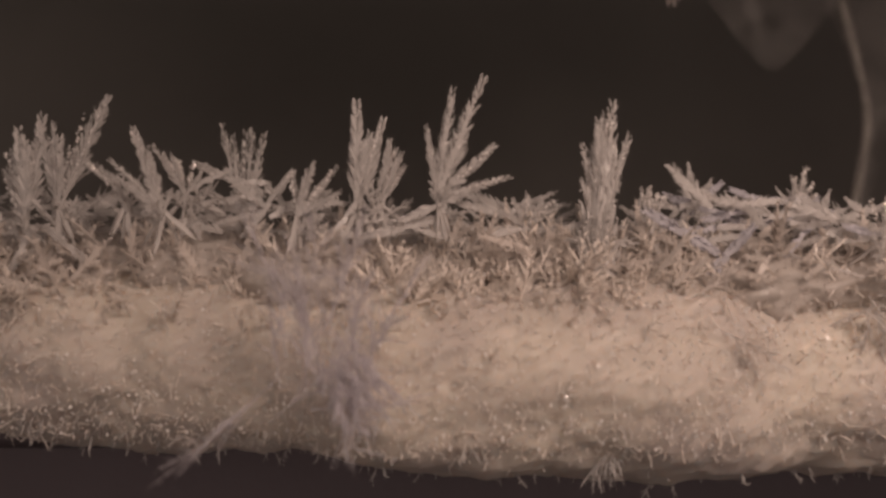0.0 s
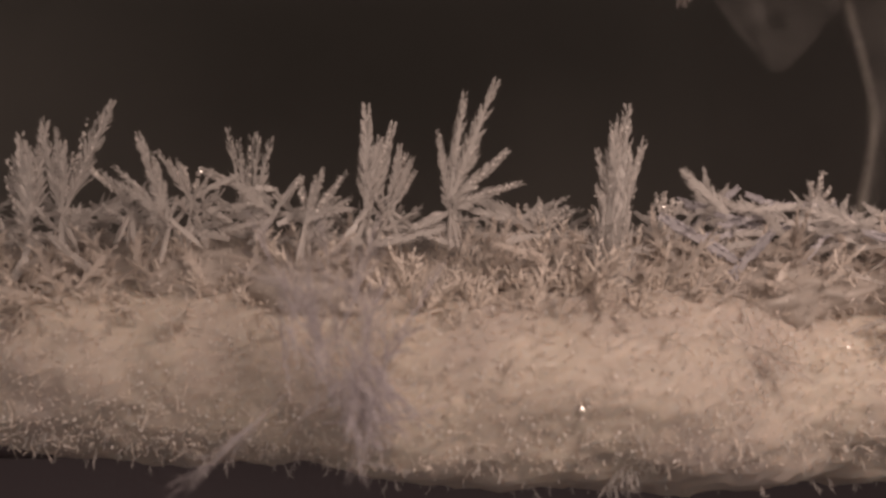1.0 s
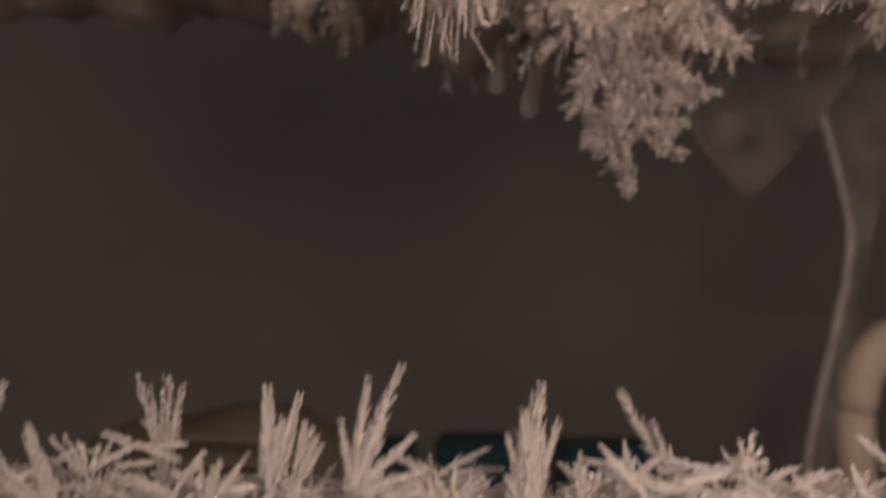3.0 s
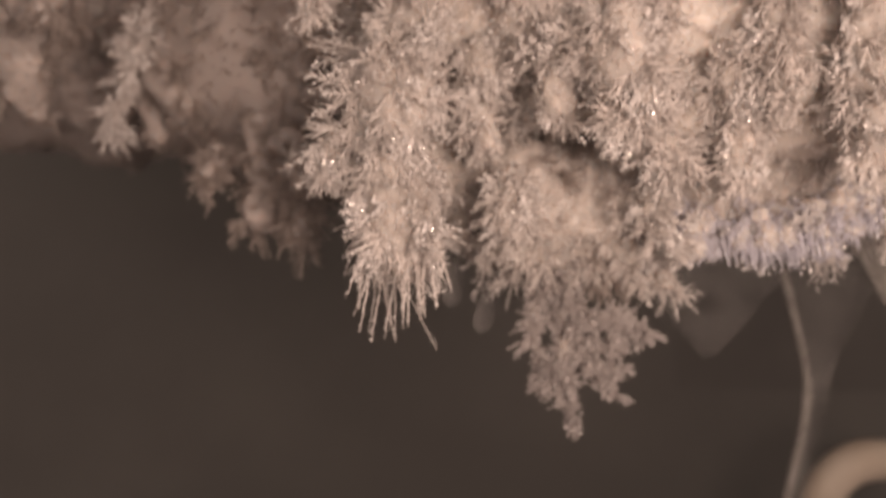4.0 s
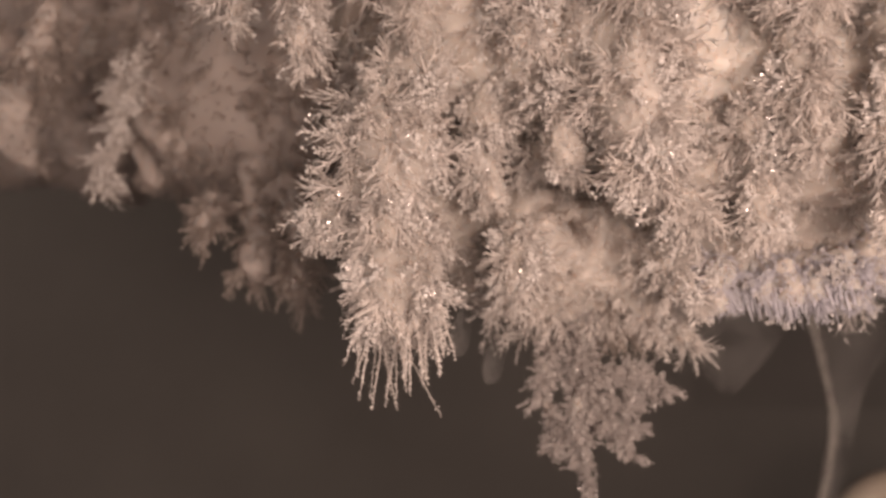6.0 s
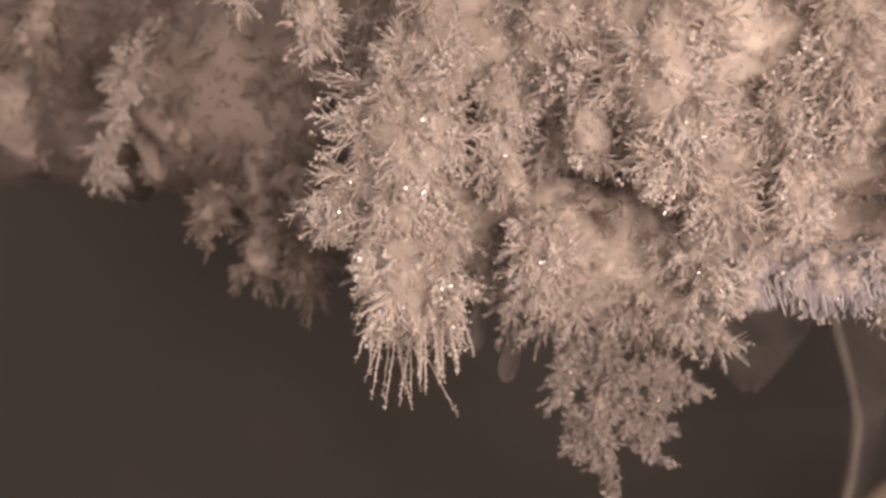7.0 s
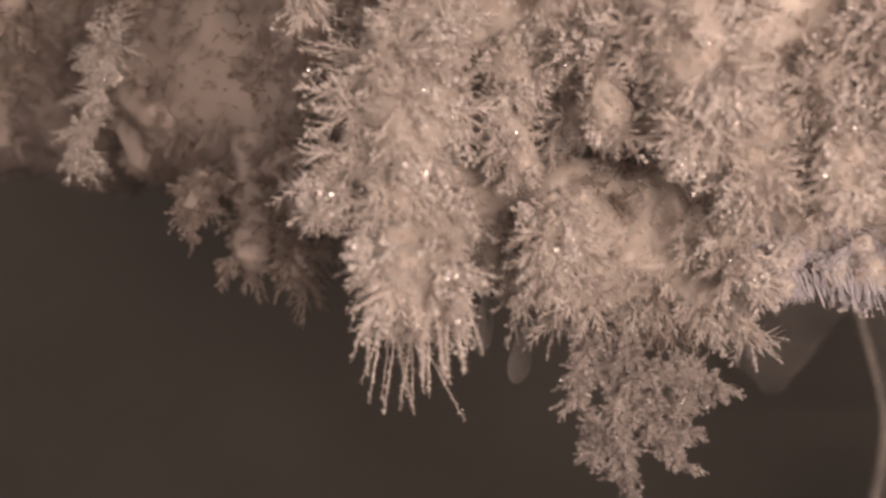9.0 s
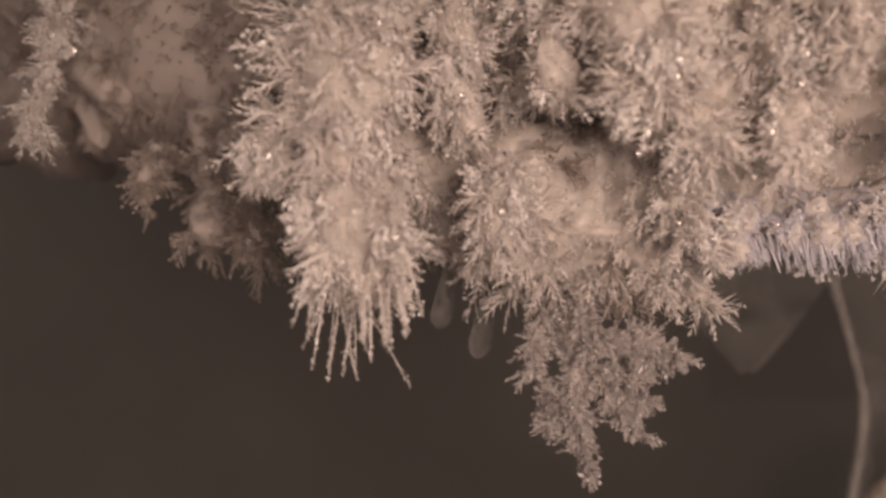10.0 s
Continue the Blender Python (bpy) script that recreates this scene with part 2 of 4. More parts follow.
def tube(path, radii, around=20, rough=0.0, freq=6.0, squash=1.0, grit=0.0, power=1.0):
    """A closed, lumpy body along a path, with a radius at each of its points."""
    path = [Vector(p) for p in path]
    verts, faces, m = [], [], len(path)
    for i, (p, r) in enumerate(zip(path, radii)):
        d = (path[min(i + 1, m - 1)] - path[max(i - 1, 0)]).normalized()
        s = d.cross(Vector((0.02, 1, 0.03))).normalized()
        t = s.cross(d)
        for k in range(around):
            a = 2 * math.pi * k / around
            ca, sa = math.cos(a), math.sin(a)
            w = math.copysign(abs(ca) ** power, ca) * s + squash * math.copysign(abs(sa) ** power, sa) * t
            q = p + w * r
            q += w * rough * (noise.noise(q * freq) + 0.5 * noise.noise(q * freq * 2.7))
            if grit:
                q += w * grit * (noise.noise(q * 70) + 0.8 * noise.noise(q * 160))
            verts.append(q[:])
    for i in range(m - 1):
        for k in range(around):
            a, b = i * around + k, i * around + (k + 1) % around
            faces += [(a, b + around, b), (a, a + around, b + around)]
    verts += [path[0][:], path[-1][:]]
    n = len(verts)
    for k in range(around):
        faces += [(n - 2, k, (k + 1) % around), (n - 1, (m - 1) * around + (k + 1) % around, (m - 1) * around + k)]
    return np.array(verts), np.array(faces)


def bend(points, steps):
    """A smooth curve through the points (Catmull-Rom)."""
    p = np.array(points, float)
    p = np.concatenate([[2 * p[0] - p[1]], p, [2 * p[-1] - p[-2]]])
    out = []
    for i in range(1, len(p) - 2):
        for u in np.linspace(0, 1, steps, endpoint=False):
            a, b, c, d = p[i - 1 : i + 3]
            out.append(0.5 * (2 * b + (c - a) * u + (2 * a - 5 * b + 4 * c - d) * u**2 + (3 * b - a - 3 * c + d) * u**3))
    return out + [p[-2]]


def mesh_of(name, made, mat, origin, smooth):
    v, f = made
    v = (np.asarray(v, float) - np.asarray(origin, float)) * U
    me = bpy.data.meshes.new(name)
    me.vertices.add(len(v))
    me.vertices.foreach_set("co", v.ravel())
    me.loops.add(3 * len(f))
    me.loops.foreach_set("vertex_index", np.asarray(f, np.int32).ravel())
    me.polygons.add(len(f))
    me.polygons.foreach_set("loop_start", np.arange(0, 3 * len(f), 3, dtype=np.int32))
    me.polygons.foreach_set("use_smooth", np.full(len(f), smooth))
    me.update(calc_edges=True)
    me.validate()
    me.materials.append(mat)
    return me


def thing(name, at, label, category, group="", kind=""):
    ob = new(name)
    ob.empty_display_size = 0.002
    ob.location = Vector(at) * U
    return tagged(ob, label, category, group, kind)


def part(name, made, mat, parent, at, label="", smooth=False, kind=""):
    ob = new(name, mesh_of(name, made, mat, at, smooth))
    ob.parent = parent
    return tagged(ob, label, kind=kind)


def solid(name, made, mat, label, category="", kind="", smooth=False, at=(0, 0, 0)):
    ob = new(name, mesh_of(name, made, mat, at, smooth))
    ob.location = Vector(at) * U
    return tagged(ob, label, category, kind=kind)


def box(x0, x1, y0, y1, z0, z1, bevel=0.0):
    bm = bmesh.new()
    bmesh.ops.create_cube(bm, size=1, matrix=Matrix.LocRotScale(((x0 + x1) / 2, (y0 + y1) / 2, (z0 + z1) / 2), None, (x1 - x0, y1 - y0, z1 - z0)))
    if bevel:
        bmesh.ops.bevel(bm, geom=bm.edges[:], offset=bevel, segments=3, affect="EDGES")
    bmesh.ops.triangulate(bm, faces=bm.faces[:])
    bm.verts.index_update()
    made = np.array([v.co[:] for v in bm.verts]), np.array([[v.index for v in f.verts] for f in bm.faces])
    bm.free()
    return made


def sprout(rng, made, count, keep=None):
    """Random places on a body's triangles: points and outward normals."""
    v, f = made
    a, b, c = v[f[:, 0]], v[f[:, 1]], v[f[:, 2]]
    cr = np.cross(b - a, c - a)
    area = np.linalg.norm(cr, axis=1)
    if keep is not None:
        area = area * keep((a + b + c) / 3)
    i = rng.choice(len(f), count, p=area / area.sum())
    r1, r2 = np.sqrt(rng.random((count, 1))), rng.random((count, 1))
    return (1 - r1) * a[i] + r1 * (1 - r2) * b[i] + r1 * r2 * c[i], unit(cr[i])


# ---- the compartment: open at the front ----
solid("wall_back", box(-7, 7, 4.6, 4.8, -2.0, 5.0), WALL, "dull brown stained plastic lining at the back", kind="structure")
solid("wall_left", box(-7.2, -7, -3, 4.8, -2.0, 5.0), WALL, "dull brown stained plastic side lining", kind="structure")
solid("wall_right", box(7, 7.2, -3, 4.8, -2.0, 5.0), WALL, "dull brown stained plastic side lining", kind="structure")
solid("floor", box(-7.2, 7.2, -3, 4.8, -2.2, -2.0), DARK, "dark stained freezer floor", kind="structure")
solid("ceiling", box(-7.2, 7.2, -3, 4.8, 5.0, 5.2), WALL, "dull brown plastic ceiling lining", kind="structure")

# added thin plate, slightly darker, to darken this zone of the back wall
solid("panel", box(1.47, 2.7, 4.592, 4.6, -0.05, 2.2, 0.003), PANEL, "thin added panel on the back lining, slightly darker than it", kind="structure")
# added block: its dark lilac colour stands in for shade under the tube
solid("under_shade", box(-3, 3, 1.34, 2.2, -0.62, -0.30, 0.02), DARK, "added dark lilac block for the shade under the lower tube", kind="structure")

# ---- lower tube: a frosted bar with a crest of hoar ----
rng = np.random.default_rng(5)
bar_path = [(x, 1.115 - 0.05 * math.exp(-(((x - 0.02) / 0.3) ** 2)), -0.148 - 0.035 * x) for x in np.linspace(-1.6, 1.7, 400)]
bar_r = [0.119 + 0.006 * max(-1, min(1, p[0])) + 0.010 * math.sin(3 * p[0] + 1) + 0.006 * math.sin(11 * p[0]) for p in bar_path]
bar_body = tube(bar_path, bar_r, 140, 0.018, 6.5, squash=1.25, grit=0.0030, power=1.0)
AT = (0, 1.14, -0.12)
bar = thing("frosted_tube", AT, "horizontal freezer tube buried in packed tan-white frost", "frosted tube")
part("packed_frost", bar_body, SNOW, bar, AT, smooth=True)


def front(c):
    return ((c[:, 1] < 1.2) & (np.abs(c[:, 0]) < 1.2)).astype(float) + 0.02


p, n = sprout(rng, bar_body, 18000, lambda c: front(c) * (c[:, 2] > -0.24))
d = unit(n + 0.6 * rng.normal(size=n.shape) + (0, 0, -0.3))
part("grain_fuzz", thorns(rng, p - 0.002 * n, d, 0.004 + 0.007 * rng.random(len(p)) ** 2, 0.0014), FELT, bar, AT, "fine glittering frost grains", kind="stuff")
p, n = sprout(rng, bar_body, 24000, front)
p, n = p[p[:, 2] > -0.22][::2], n[p[:, 2] > -0.22][::2]
part("glitter", flakes(rng, p + 0.006 * n, 0.0023), FLAKE, bar, AT, "loose glittering ice flakes", kind="stuff")


def under(c):
    return ((c[:, 2] < -0.17) & (c[:, 1] < 1.25) & (np.abs(c[:, 0]) < 1.2)).astype(float)


p, n = sprout(rng, bar_body, 800, under)
d = unit(n * 0.5 + 0.5 * rng.normal(size=n.shape) + (0, -0.1, -0.9))
part("fringe", plumes(rng, p - 0.004 * n, d, 0.006 + 0.018 * rng.random(len(p)) ** 2, 0.0008, 6, 4, 0.6), BLADE, bar, AT, "ragged hanging frost fringe", kind="stuff")


p, n = sprout(rng, bar_body, 5500, lambda c: front(c) * (c[:, 2] > -0.235))
d = unit(0.45 * n + 0.9 * across(rng, n) + (0.25, 0, -0.15))
part("face_felt", feathers(rng, p - 0.001 * n, d, 0.006 + 0.020 * rng.random(len(p)) ** 2, 0.0008, 4, 0.45), FELT, bar, AT, "fine flat-lying frost feathers", kind="stuff")
p, n = sprout(rng, bar_body, 260, lambda c: front(c) * (c[:, 2] > -0.065) * (c[:, 1] < 1.12))
d = np.array([[0.15, -0.3, 0.35]])
part("shoulder_rime", sprays(rng, p - 0.008 * n, n, d, 0.042 * np.ones(len(p)), 0.0018, 7, 8), FELT, bar, AT, "crossing frost feathers over the shoulder of the tube", kind="stuff")
p, n = sprout(rng, bar_body, 420, lambda c: front(c) * (c[:, 2] > -0.10) * (c[:, 1] < 1.1))
d = unit(n + 0.6 * rng.normal(size=n.shape) + (0.1, -0.2, 0.15))
part("face_rime", plumes(rng, p - 0.008 * n, d, 0.022 + 0.03 * rng.random(len(p)), 0.0012, 8, 4), FELT, bar, AT, "short feathery rime over the shoulder of the tube", kind="stuff")


def fern(rng, root, reach, count, spread, mat, label, drop=(0, 0, -1)):
    """A flat fan of long feathers that lies on the face of the bar."""
    ob = thing("frost_fern", root, label, "frost fern", "ferns on the tube")
    for k in range(0, count, 3):
        d = unit(np.array(drop, float) + spread * rng.normal(size=(3, 3)) * (1, 0.25, 1))
        at = np.array(root) + (0.035 if reach > 0.095 else 0.014) * rng.normal(size=(3, 3)) * (1, 0.5, 1)
        part("frond", plumes(rng, at, d, reach * (0.45 + 0.6 * rng.random(3)), 0.0012, 14, 5, 0.55), mat, ob, root)
    return ob


fern(rng, (-0.105, 0.85, -0.105), 0.082, 24, 0.34, VEIL, "greyish feathery frost fern on the packed tube", (0.5, -0.1, -1))
fern(rng, (-0.125, 0.84, -0.11), 0.115, 27, 0.5, VEIL, "greyish feathery frost fern on the packed tube", (0.1, -0.1, 1))
fern(rng, (0.30, 0.97, -0.09), 0.10, 9, 0.5, NEEDLE, "glittering feathery frost fern on the packed tube", (0.7, 0, -0.8))
fern(rng, (0.19, 0.965, -0.18), 0.08, 9, 0.16, BLADE, "pale hanging frost fern on the packed tube")
fern(rng, (0.08, 0.97, -0.085), 0.09, 8, 0.5, NEEDLE, "pale spreading frost fern on the packed tube", (1, 0, -0.1))
fern(rng, (-0.33, 0.965, -0.09), 0.06, 6, 0.6, SNOW, "thin forked frost fern on the packed tube", (0.2, 0, -0.8))
fern(rng, (0.5, 0.97, -0.06), 0.08, 14, 0.6, BLADE, "pale spreading frost fern on the packed tube", (0.5, 0, -0.5))

# the crest: lumpy packed frost, and many broad crossing blades fused on it
crest_path = [(x, 1.10 + 0.02 * math.sin(9 * x), -0.036 - 0.014 * x + 0.008 * math.sin(13 * x)) for x in np.linspace(-1.5, 1.6, 320)]
crest_r = [0.044 + 0.012 * noise.noise(Vector((p[0] * 9, 3, 1))) + 0.012 * noise.noise(Vector((p[0] * 23, 7, 2))) for p in crest_path]
crest_body = tube(crest_path, crest_r, 60, 0.009, 26.0, squash=2.3, grit=0.003)
p, n = sprout(rng, crest_body, 16000, front)
d = unit(n + 0.7 * rng.normal(size=n.shape))
part("crest_fuzz", thorns(rng, p - 0.002 * n, d, 0.006 + 0.012 * rng.random(len(p)), 0.0016), NEEDLE, bar, AT, "fine short rime", kind="stuff")
part("crest_frost", crest_body, CRUST, bar, AT, "pitted packed frost along the crest", smooth=True)
count = 1000
p = np.stack([rng.uniform(-1.2, 1.25, count), 0.965 + 0.26 * rng.random(count), -0.045 + 0.05 * rng.random(count)], 1)
d = unit(np.stack([rng.normal(size=count), 0.3 * rng.normal(size=count), 0.15 + 0.6 * rng.random(count)], 1))
s = unit(np.cross(d, np.array([0, 1, 0]) + 0.35 * rng.normal(size=(count, 3))))
part("crest_tangle", feathers(rng, p, d, 0.03 + 0.05 * rng.random(count) ** 1.5, 0.0044, 11, 0.34, start=0.05, side=s), CRUST, bar, AT, "tangle of broad crossing hoar blades", kind="stuff")
count = 700
p = np.stack([rng.uniform(-1.2, 1.25, count), 0.99 + 0.26 * rng.random(count), -0.07 + 0.05 * rng.random(count)], 1)
d = unit(np.stack([0.8 * rng.normal(size=count), -0.3 + 0.4 * rng.normal(size=count), 0.5 + 0.5 * rng.random(count)], 1))
part("crest_rime", plumes(rng, p, d, 0.03 + 0.03 * rng.random(count), 0.0016, 8, 4), FELT, bar, AT, "fine rime that fills the crest", kind="stuff")
# broad blades that bridge the taller crystals
count = 230
home = rng.choice([-0.46, -0.34, -0.27, -0.2, -0.1, 0.02, 0.12, 0.3, 0.38, 0.46, 0.54, 0.7, -0.62], count)
x = home + 0.05 * rng.normal(size=count)
lift = np.where(x > 0.4, 0.7, 1.0) * np.where((np.abs(x + 0.05) < 0.1) | (np.abs(x - 0.18) < 0.07), 0.45, 1.0)
b = np.stack([x, 1.02 + 0.12 * rng.random(count), 0.0 + 0.062 * rng.random(count) * lift], 1)
d = unit(np.stack([rng.normal(size=count), 0.3 * rng.normal(size=count), 0.02 + 0.42 * rng.random(count)], 1))
s = unit(np.cross(d, np.array([0, 1, 0]) + 0.25 * rng.normal(size=(count, 3))))
part("crest_lattice", feathers(rng, b, d, 0.035 + 0.05 * rng.random(count), 0.0052, 12, 0.3, 0.7, start=0.06, side=s), BLADE, bar, AT, "broad hoar blades crossing between the crystals", kind="stuff")
q = p[rng.choice(len(p), 6000)] + (0.03, 0.02, 0.025) * rng.normal(size=(6000, 3))
part("crest_glitter", flakes(rng, q, 0.0021), FLAKE, bar, AT, "loose glittering ice flakes", kind="stuff")


def hoar_blade(ob, at, rng, tip, width, barbs, mat=BLADE, origin=None):
    """One tapering blade with steps and barbs along both edges."""
    way = np.array(tip, float)
    length = np.linalg.norm(way)
    d = unit(way[None])
    s = unit(np.cross(d, (0.12 * rng.normal(), 1, 0.1)))
    p = np.array(at, float)[None]
    core = spikes(rng, p, d, length, width * 0.40, s, 0.4)
    count = barbs * 10
    u = 0.12 + 0.88 * rng.random(count) ** 0.8
    side = np.where(rng.random(count) < 0.5, -1, 1)[:, None] * s + 0.5 * rng.normal(size=(count, 1)) * np.cross(d, s)
    way = unit(d + 0.42 * side)
    edge = p + d * (length * u)[:, None] + 0.15 * width * side
    teeth = feathers(rng, edge, way, length * (0.04 + 0.17 * (1.05 - u)) * (0.5 + 0.8 * rng.random(count)), width * 0.15, 3)
    part("blade", join(core, teeth), mat, ob, at if origin is None else origin)


def hoar_crystal(at, tips, label, seed, barbs=9, trunk=0.0):
    rng = np.random.default_rng(seed)
    ob = thing("hoar_crystal", at, label, "hoar crystal", "hoar crystals on the crest")
    for dx, dz, w in tips:
        hoar_blade(ob, at, rng, (dx, 0.02 * rng.normal(), dz), w, barbs)
    base = np.array(at, float)[None]
    root = spikes(rng, np.repeat(base, 5, 0), unit(np.array([0, 0.1, -1.0]) + 0.35 * rng.normal(size=(5, 3))), 0.055, 0.004)
    low = plumes(rng, np.repeat(base, 5, 0) - (0, 0, 0.02), unit(np.array([0, -0.1, 0.5]) + 0.7 * rng.normal(size=(5, 3)) * (1, 0.5, 0.5)), 0.032 + 0.015 * rng.random(5), 0.0022, 9, 4)
    part("root", join(root, low), BLADE, ob, at)
    q = np.array(at) + np.stack([[dx, 0, dz] for dx, dz, w in tips])[rng.integers(0, len(tips), 260)] * (0.3 + 0.62 * rng.random((260, 1))) + 0.0014 * rng.normal(size=(260, 3))
    part("glitter", flakes(rng, q, 0.0021), FLAKE, ob, at, "glinting ice facets", kind="stuff")
    if trunk:
        stem = tube([(at[0] + 0.06 * z, at[1], at[2] + z) for z in np.linspace(-0.06, 0.105, 12)], [trunk * u for u in (1.3, 1.2, 1.1, 1.0, 1.0, 0.95, 0.9, 0.9, 0.85, 0.75, 0.6, 0.3)], 16, 0.006, 40)
        p, n = sprout(rng, stem, 260)
        d = unit(0.22 * n + 0.15 * rng.normal(size=n.shape) + (0, 0, 1))
        part("trunk", join(stem, feathers(rng, p, d, 0.014 + 0.018 * rng.random(260), 0.0022, 4)), BLADE, ob, at)
        part("glitter", flakes(rng, p + 0.006 * n, 0.0016), FLAKE, ob, at, "loose glittering ice flakes", kind="stuff")
    return ob


FAN = "translucent grey-white feathery hoar crystal fan on the crest"
LOW = "low spiky translucent hoar crystal on the frosted crest"
hoar_crystal((-0.501, 1.0, 0.028), [(0.02, 0.132, 0.014), (-0.025, 0.096, 0.011), (-0.029, 0.068, 0.009), (-0.002, 0.114, 0.014), (0.008, 0.10, 0.012)], FAN, 11)
hoar_crystal((-0.465, 1.01, 0.047), [(0.06, 0.14, 0.009), (0.032, 0.125, 0.0062), (-0.016, 0.101, 0.0062), (0.002, 0.103, 0.0048), (0.014, 0.084, 0.0048)], FAN, 12)
hoar_crystal((-0.375, 0.99, 0.061), [(-0.052, 0.045, 0.006)], LOW, 13, 4)
hoar_crystal((-0.326, 0.97, 0.043), [(-0.04, 0.1, 0.009), (-0.058, 0.06, 0.0059), (-0.028, 0.083, 0.0053), (-0.053, 0.042, 0.0053), (-0.017, 0.075, 0.0053)], FAN, 14)
hoar_crystal((-0.317, 1.03, 0.067), [(-0.032, 0.058, 0.0063), (0.01, 0.044, 0.0056), (-0.013, 0.049, 0.0049)], LOW, 15, 5)
hoar_crystal((-0.277, 1.16, 0.02), [(-0.027, 0.152, 0.0075), (-0.001, 0.144, 0.006), (0.03, 0.14, 0.0075), (0.013, 0.15, 0.006), (-0.013, 0.134, 0.006)], FAN, 16, 5)
hoar_crystal((-0.176, 1.0, 0.038), [(0.046, 0.062, 0.0061), (0.024, 0.066, 0.0054), (-0.007, 0.058, 0.0054), (0.056, 0.031, 0.0054), (0.014, 0.058, 0.0047)], LOW, 17, 6)
hoar_crystal((-0.105, 1.02, 0.048), [(0.0, 0.13, 0.013), (0.03, 0.115, 0.009), (0.016, 0.095, 0.009)], "dense upright comb-shaped hoar crystal on the crest", 18, 16)
hoar_crystal((-0.079, 1.04, 0.056), [(0.013, 0.079, 0.008), (0.031, 0.049, 0.008), (0.028, 0.063, 0.007), (0.02, 0.07, 0.007)], "dense short comb-shaped hoar crystal on the crest", 19, 14)
hoar_crystal((-0.006, 1.0, 0.062), [(-0.014, 0.085, 0.0061), (0.018, 0.129, 0.0061), (0.055, 0.144, 0.0081), (0.071, 0.065, 0.0085), (0.087, 0.025, 0.0061), (0.039, 0.116, 0.0041), (0.035, 0.078, 0.0054)], "tall many-bladed hoar crystal, glittering at its tips", 20)
hoar_crystal((0.191, 1.014, 0.028), [(0.017, 0.151, 0.011), (-0.005, 0.127, 0.009), (0.037, 0.11, 0.0076), (-0.023, 0.098, 0.0069), (0.01, 0.138, 0.010), (-0.026, 0.055, 0.0062)], "stout upright column-shaped hoar crystal, bluish white", 21, 8, 0.0165)
hoar_crystal((0.105, 1.06, 0.029), [(-0.035, 0.019, 0.0065), (0.004, 0.044, 0.0065), (0.026, 0.04, 0.0065), (0.052, 0.029, 0.0065), (-0.018, 0.035, 0.0058), (0.04, 0.036, 0.005)], LOW, 22, 6)
hoar_crystal((0.261, 1.05, 0.033), [(-0.01, 0.046, 0.0057), (0.0, 0.049, 0.005), (0.011, 0.042, 0.005), (0.02, 0.035, 0.0043)], LOW, 23, 4)
hoar_crystal((0.43, 1.25, -0.02), [(-0.083, 0.153, 0.012), (-0.04, 0.11, 0.008)], LOW, 24, 6)
hoar_crystal((0.469, 1.1, 0.059), [(0.011, 0.05, 0.0052), (-0.005, 0.039, 0.0052), (0.023, 0.03, 0.0052), (0.026, 0.013, 0.0045)], "small branching hoar crystal on the tangled crest", 25, 4)
hoar_crystal((0.528, 1.0, 0.011), [(-0.015, 0.052, 0.0061), (0.002, 0.049, 0.0061), (0.025, 0.054, 0.0061)], LOW, 26, 5)


def fallen(a, b, width, seed):
    """A broad blade that lies across the crest."""
    rng = np.random.default_rng(seed)
    ob = thing("fallen_blade", a, "broad pale hoar blade lying across the crest", "hoar blade", "blades lying on the crest")
    mid, mat = (np.array(a) + np.array(b)) / 2, COOL if a[0] > 0.2 else BLADE
    for end in (a, b):
        hoar_blade(ob, tuple(mid), rng, np.subtract(end, mid), 1.7 * width, 6, mat, a)


fallen((0.279, 1.06, 0.069), (0.404, 1.08, 0.029), 0.0086, 31)
fallen((0.359, 1.07, 0.086), (0.304, 1.09, 0.032), 0.008, 32)
fallen((0.241, 1.0, 0.048), (0.345, 1.02, -0.01), 0.0095, 33)
fallen((0.374, 1.0, 0.028), (0.314, 1.02, -0.044), 0.0102, 34)
fallen((0.371, 1.08, 0.078), (0.433, 1.1, 0.059), 0.0073, 35)
fallen((0.325, 1.05, 0.036), (0.404, 1.07, 0.053), 0.0085, 36)
fallen((0.404, 1.09, 0.06), (0.501, 1.11, 0.067), 0.0081, 37)
fallen((0.4, 1.06, 0.033), (0.497, 1.08, 0.051), 0.0079, 38)
fallen((0.297, 1.04, 0.022), (0.371, 1.06, 0.028), 0.0085, 39)
fallen((0.479, 1.0, 0.028), (0.565, 1.02, 0.009), 0.0068, 40)
fallen((0.489, 1.05, 0.049), (0.476, 1.07, -0.01), 0.0093, 41)
fallen((0.416, 1.02, -0.01), (0.47, 1.04, 0.04), 0.0069, 42)
fallen((-0.345, 1.05, 0.065), (-0.271, 1.07, 0.102), 0.0071, 43)
fallen((-0.322, 1.08, 0.111), (-0.234, 1.1, 0.072), 0.0081, 44)
fallen((-0.286, 1.1, 0.09), (-0.231, 1.12, 0.088), 0.0067, 45)
fallen((-0.299, 1.04, 0.075), (-0.24, 1.06, 0.037), 0.0085, 46)
fallen((-0.245, 1.02, 0.015), (-0.186, 1.04, 0.099), 0.0069, 47)
fallen((-0.219, 1.03, 0.078), (-0.174, 1.05, 0.033), 0.0084, 48)
fallen((-0.304, 1.0, 0.048), (-0.297, 1.02, 0.011), 0.0061, 49)
fallen((-0.288, 1.05, 0.036), (-0.239, 1.07, 0.044), 0.0085, 50)
fallen((-0.396, 1.0, 0.043), (-0.335, 1.02, 0.042), 0.0088, 51)
fallen((0.011, 1.03, 0.032), (0.068, 1.05, 0.019), 0.0063, 52)
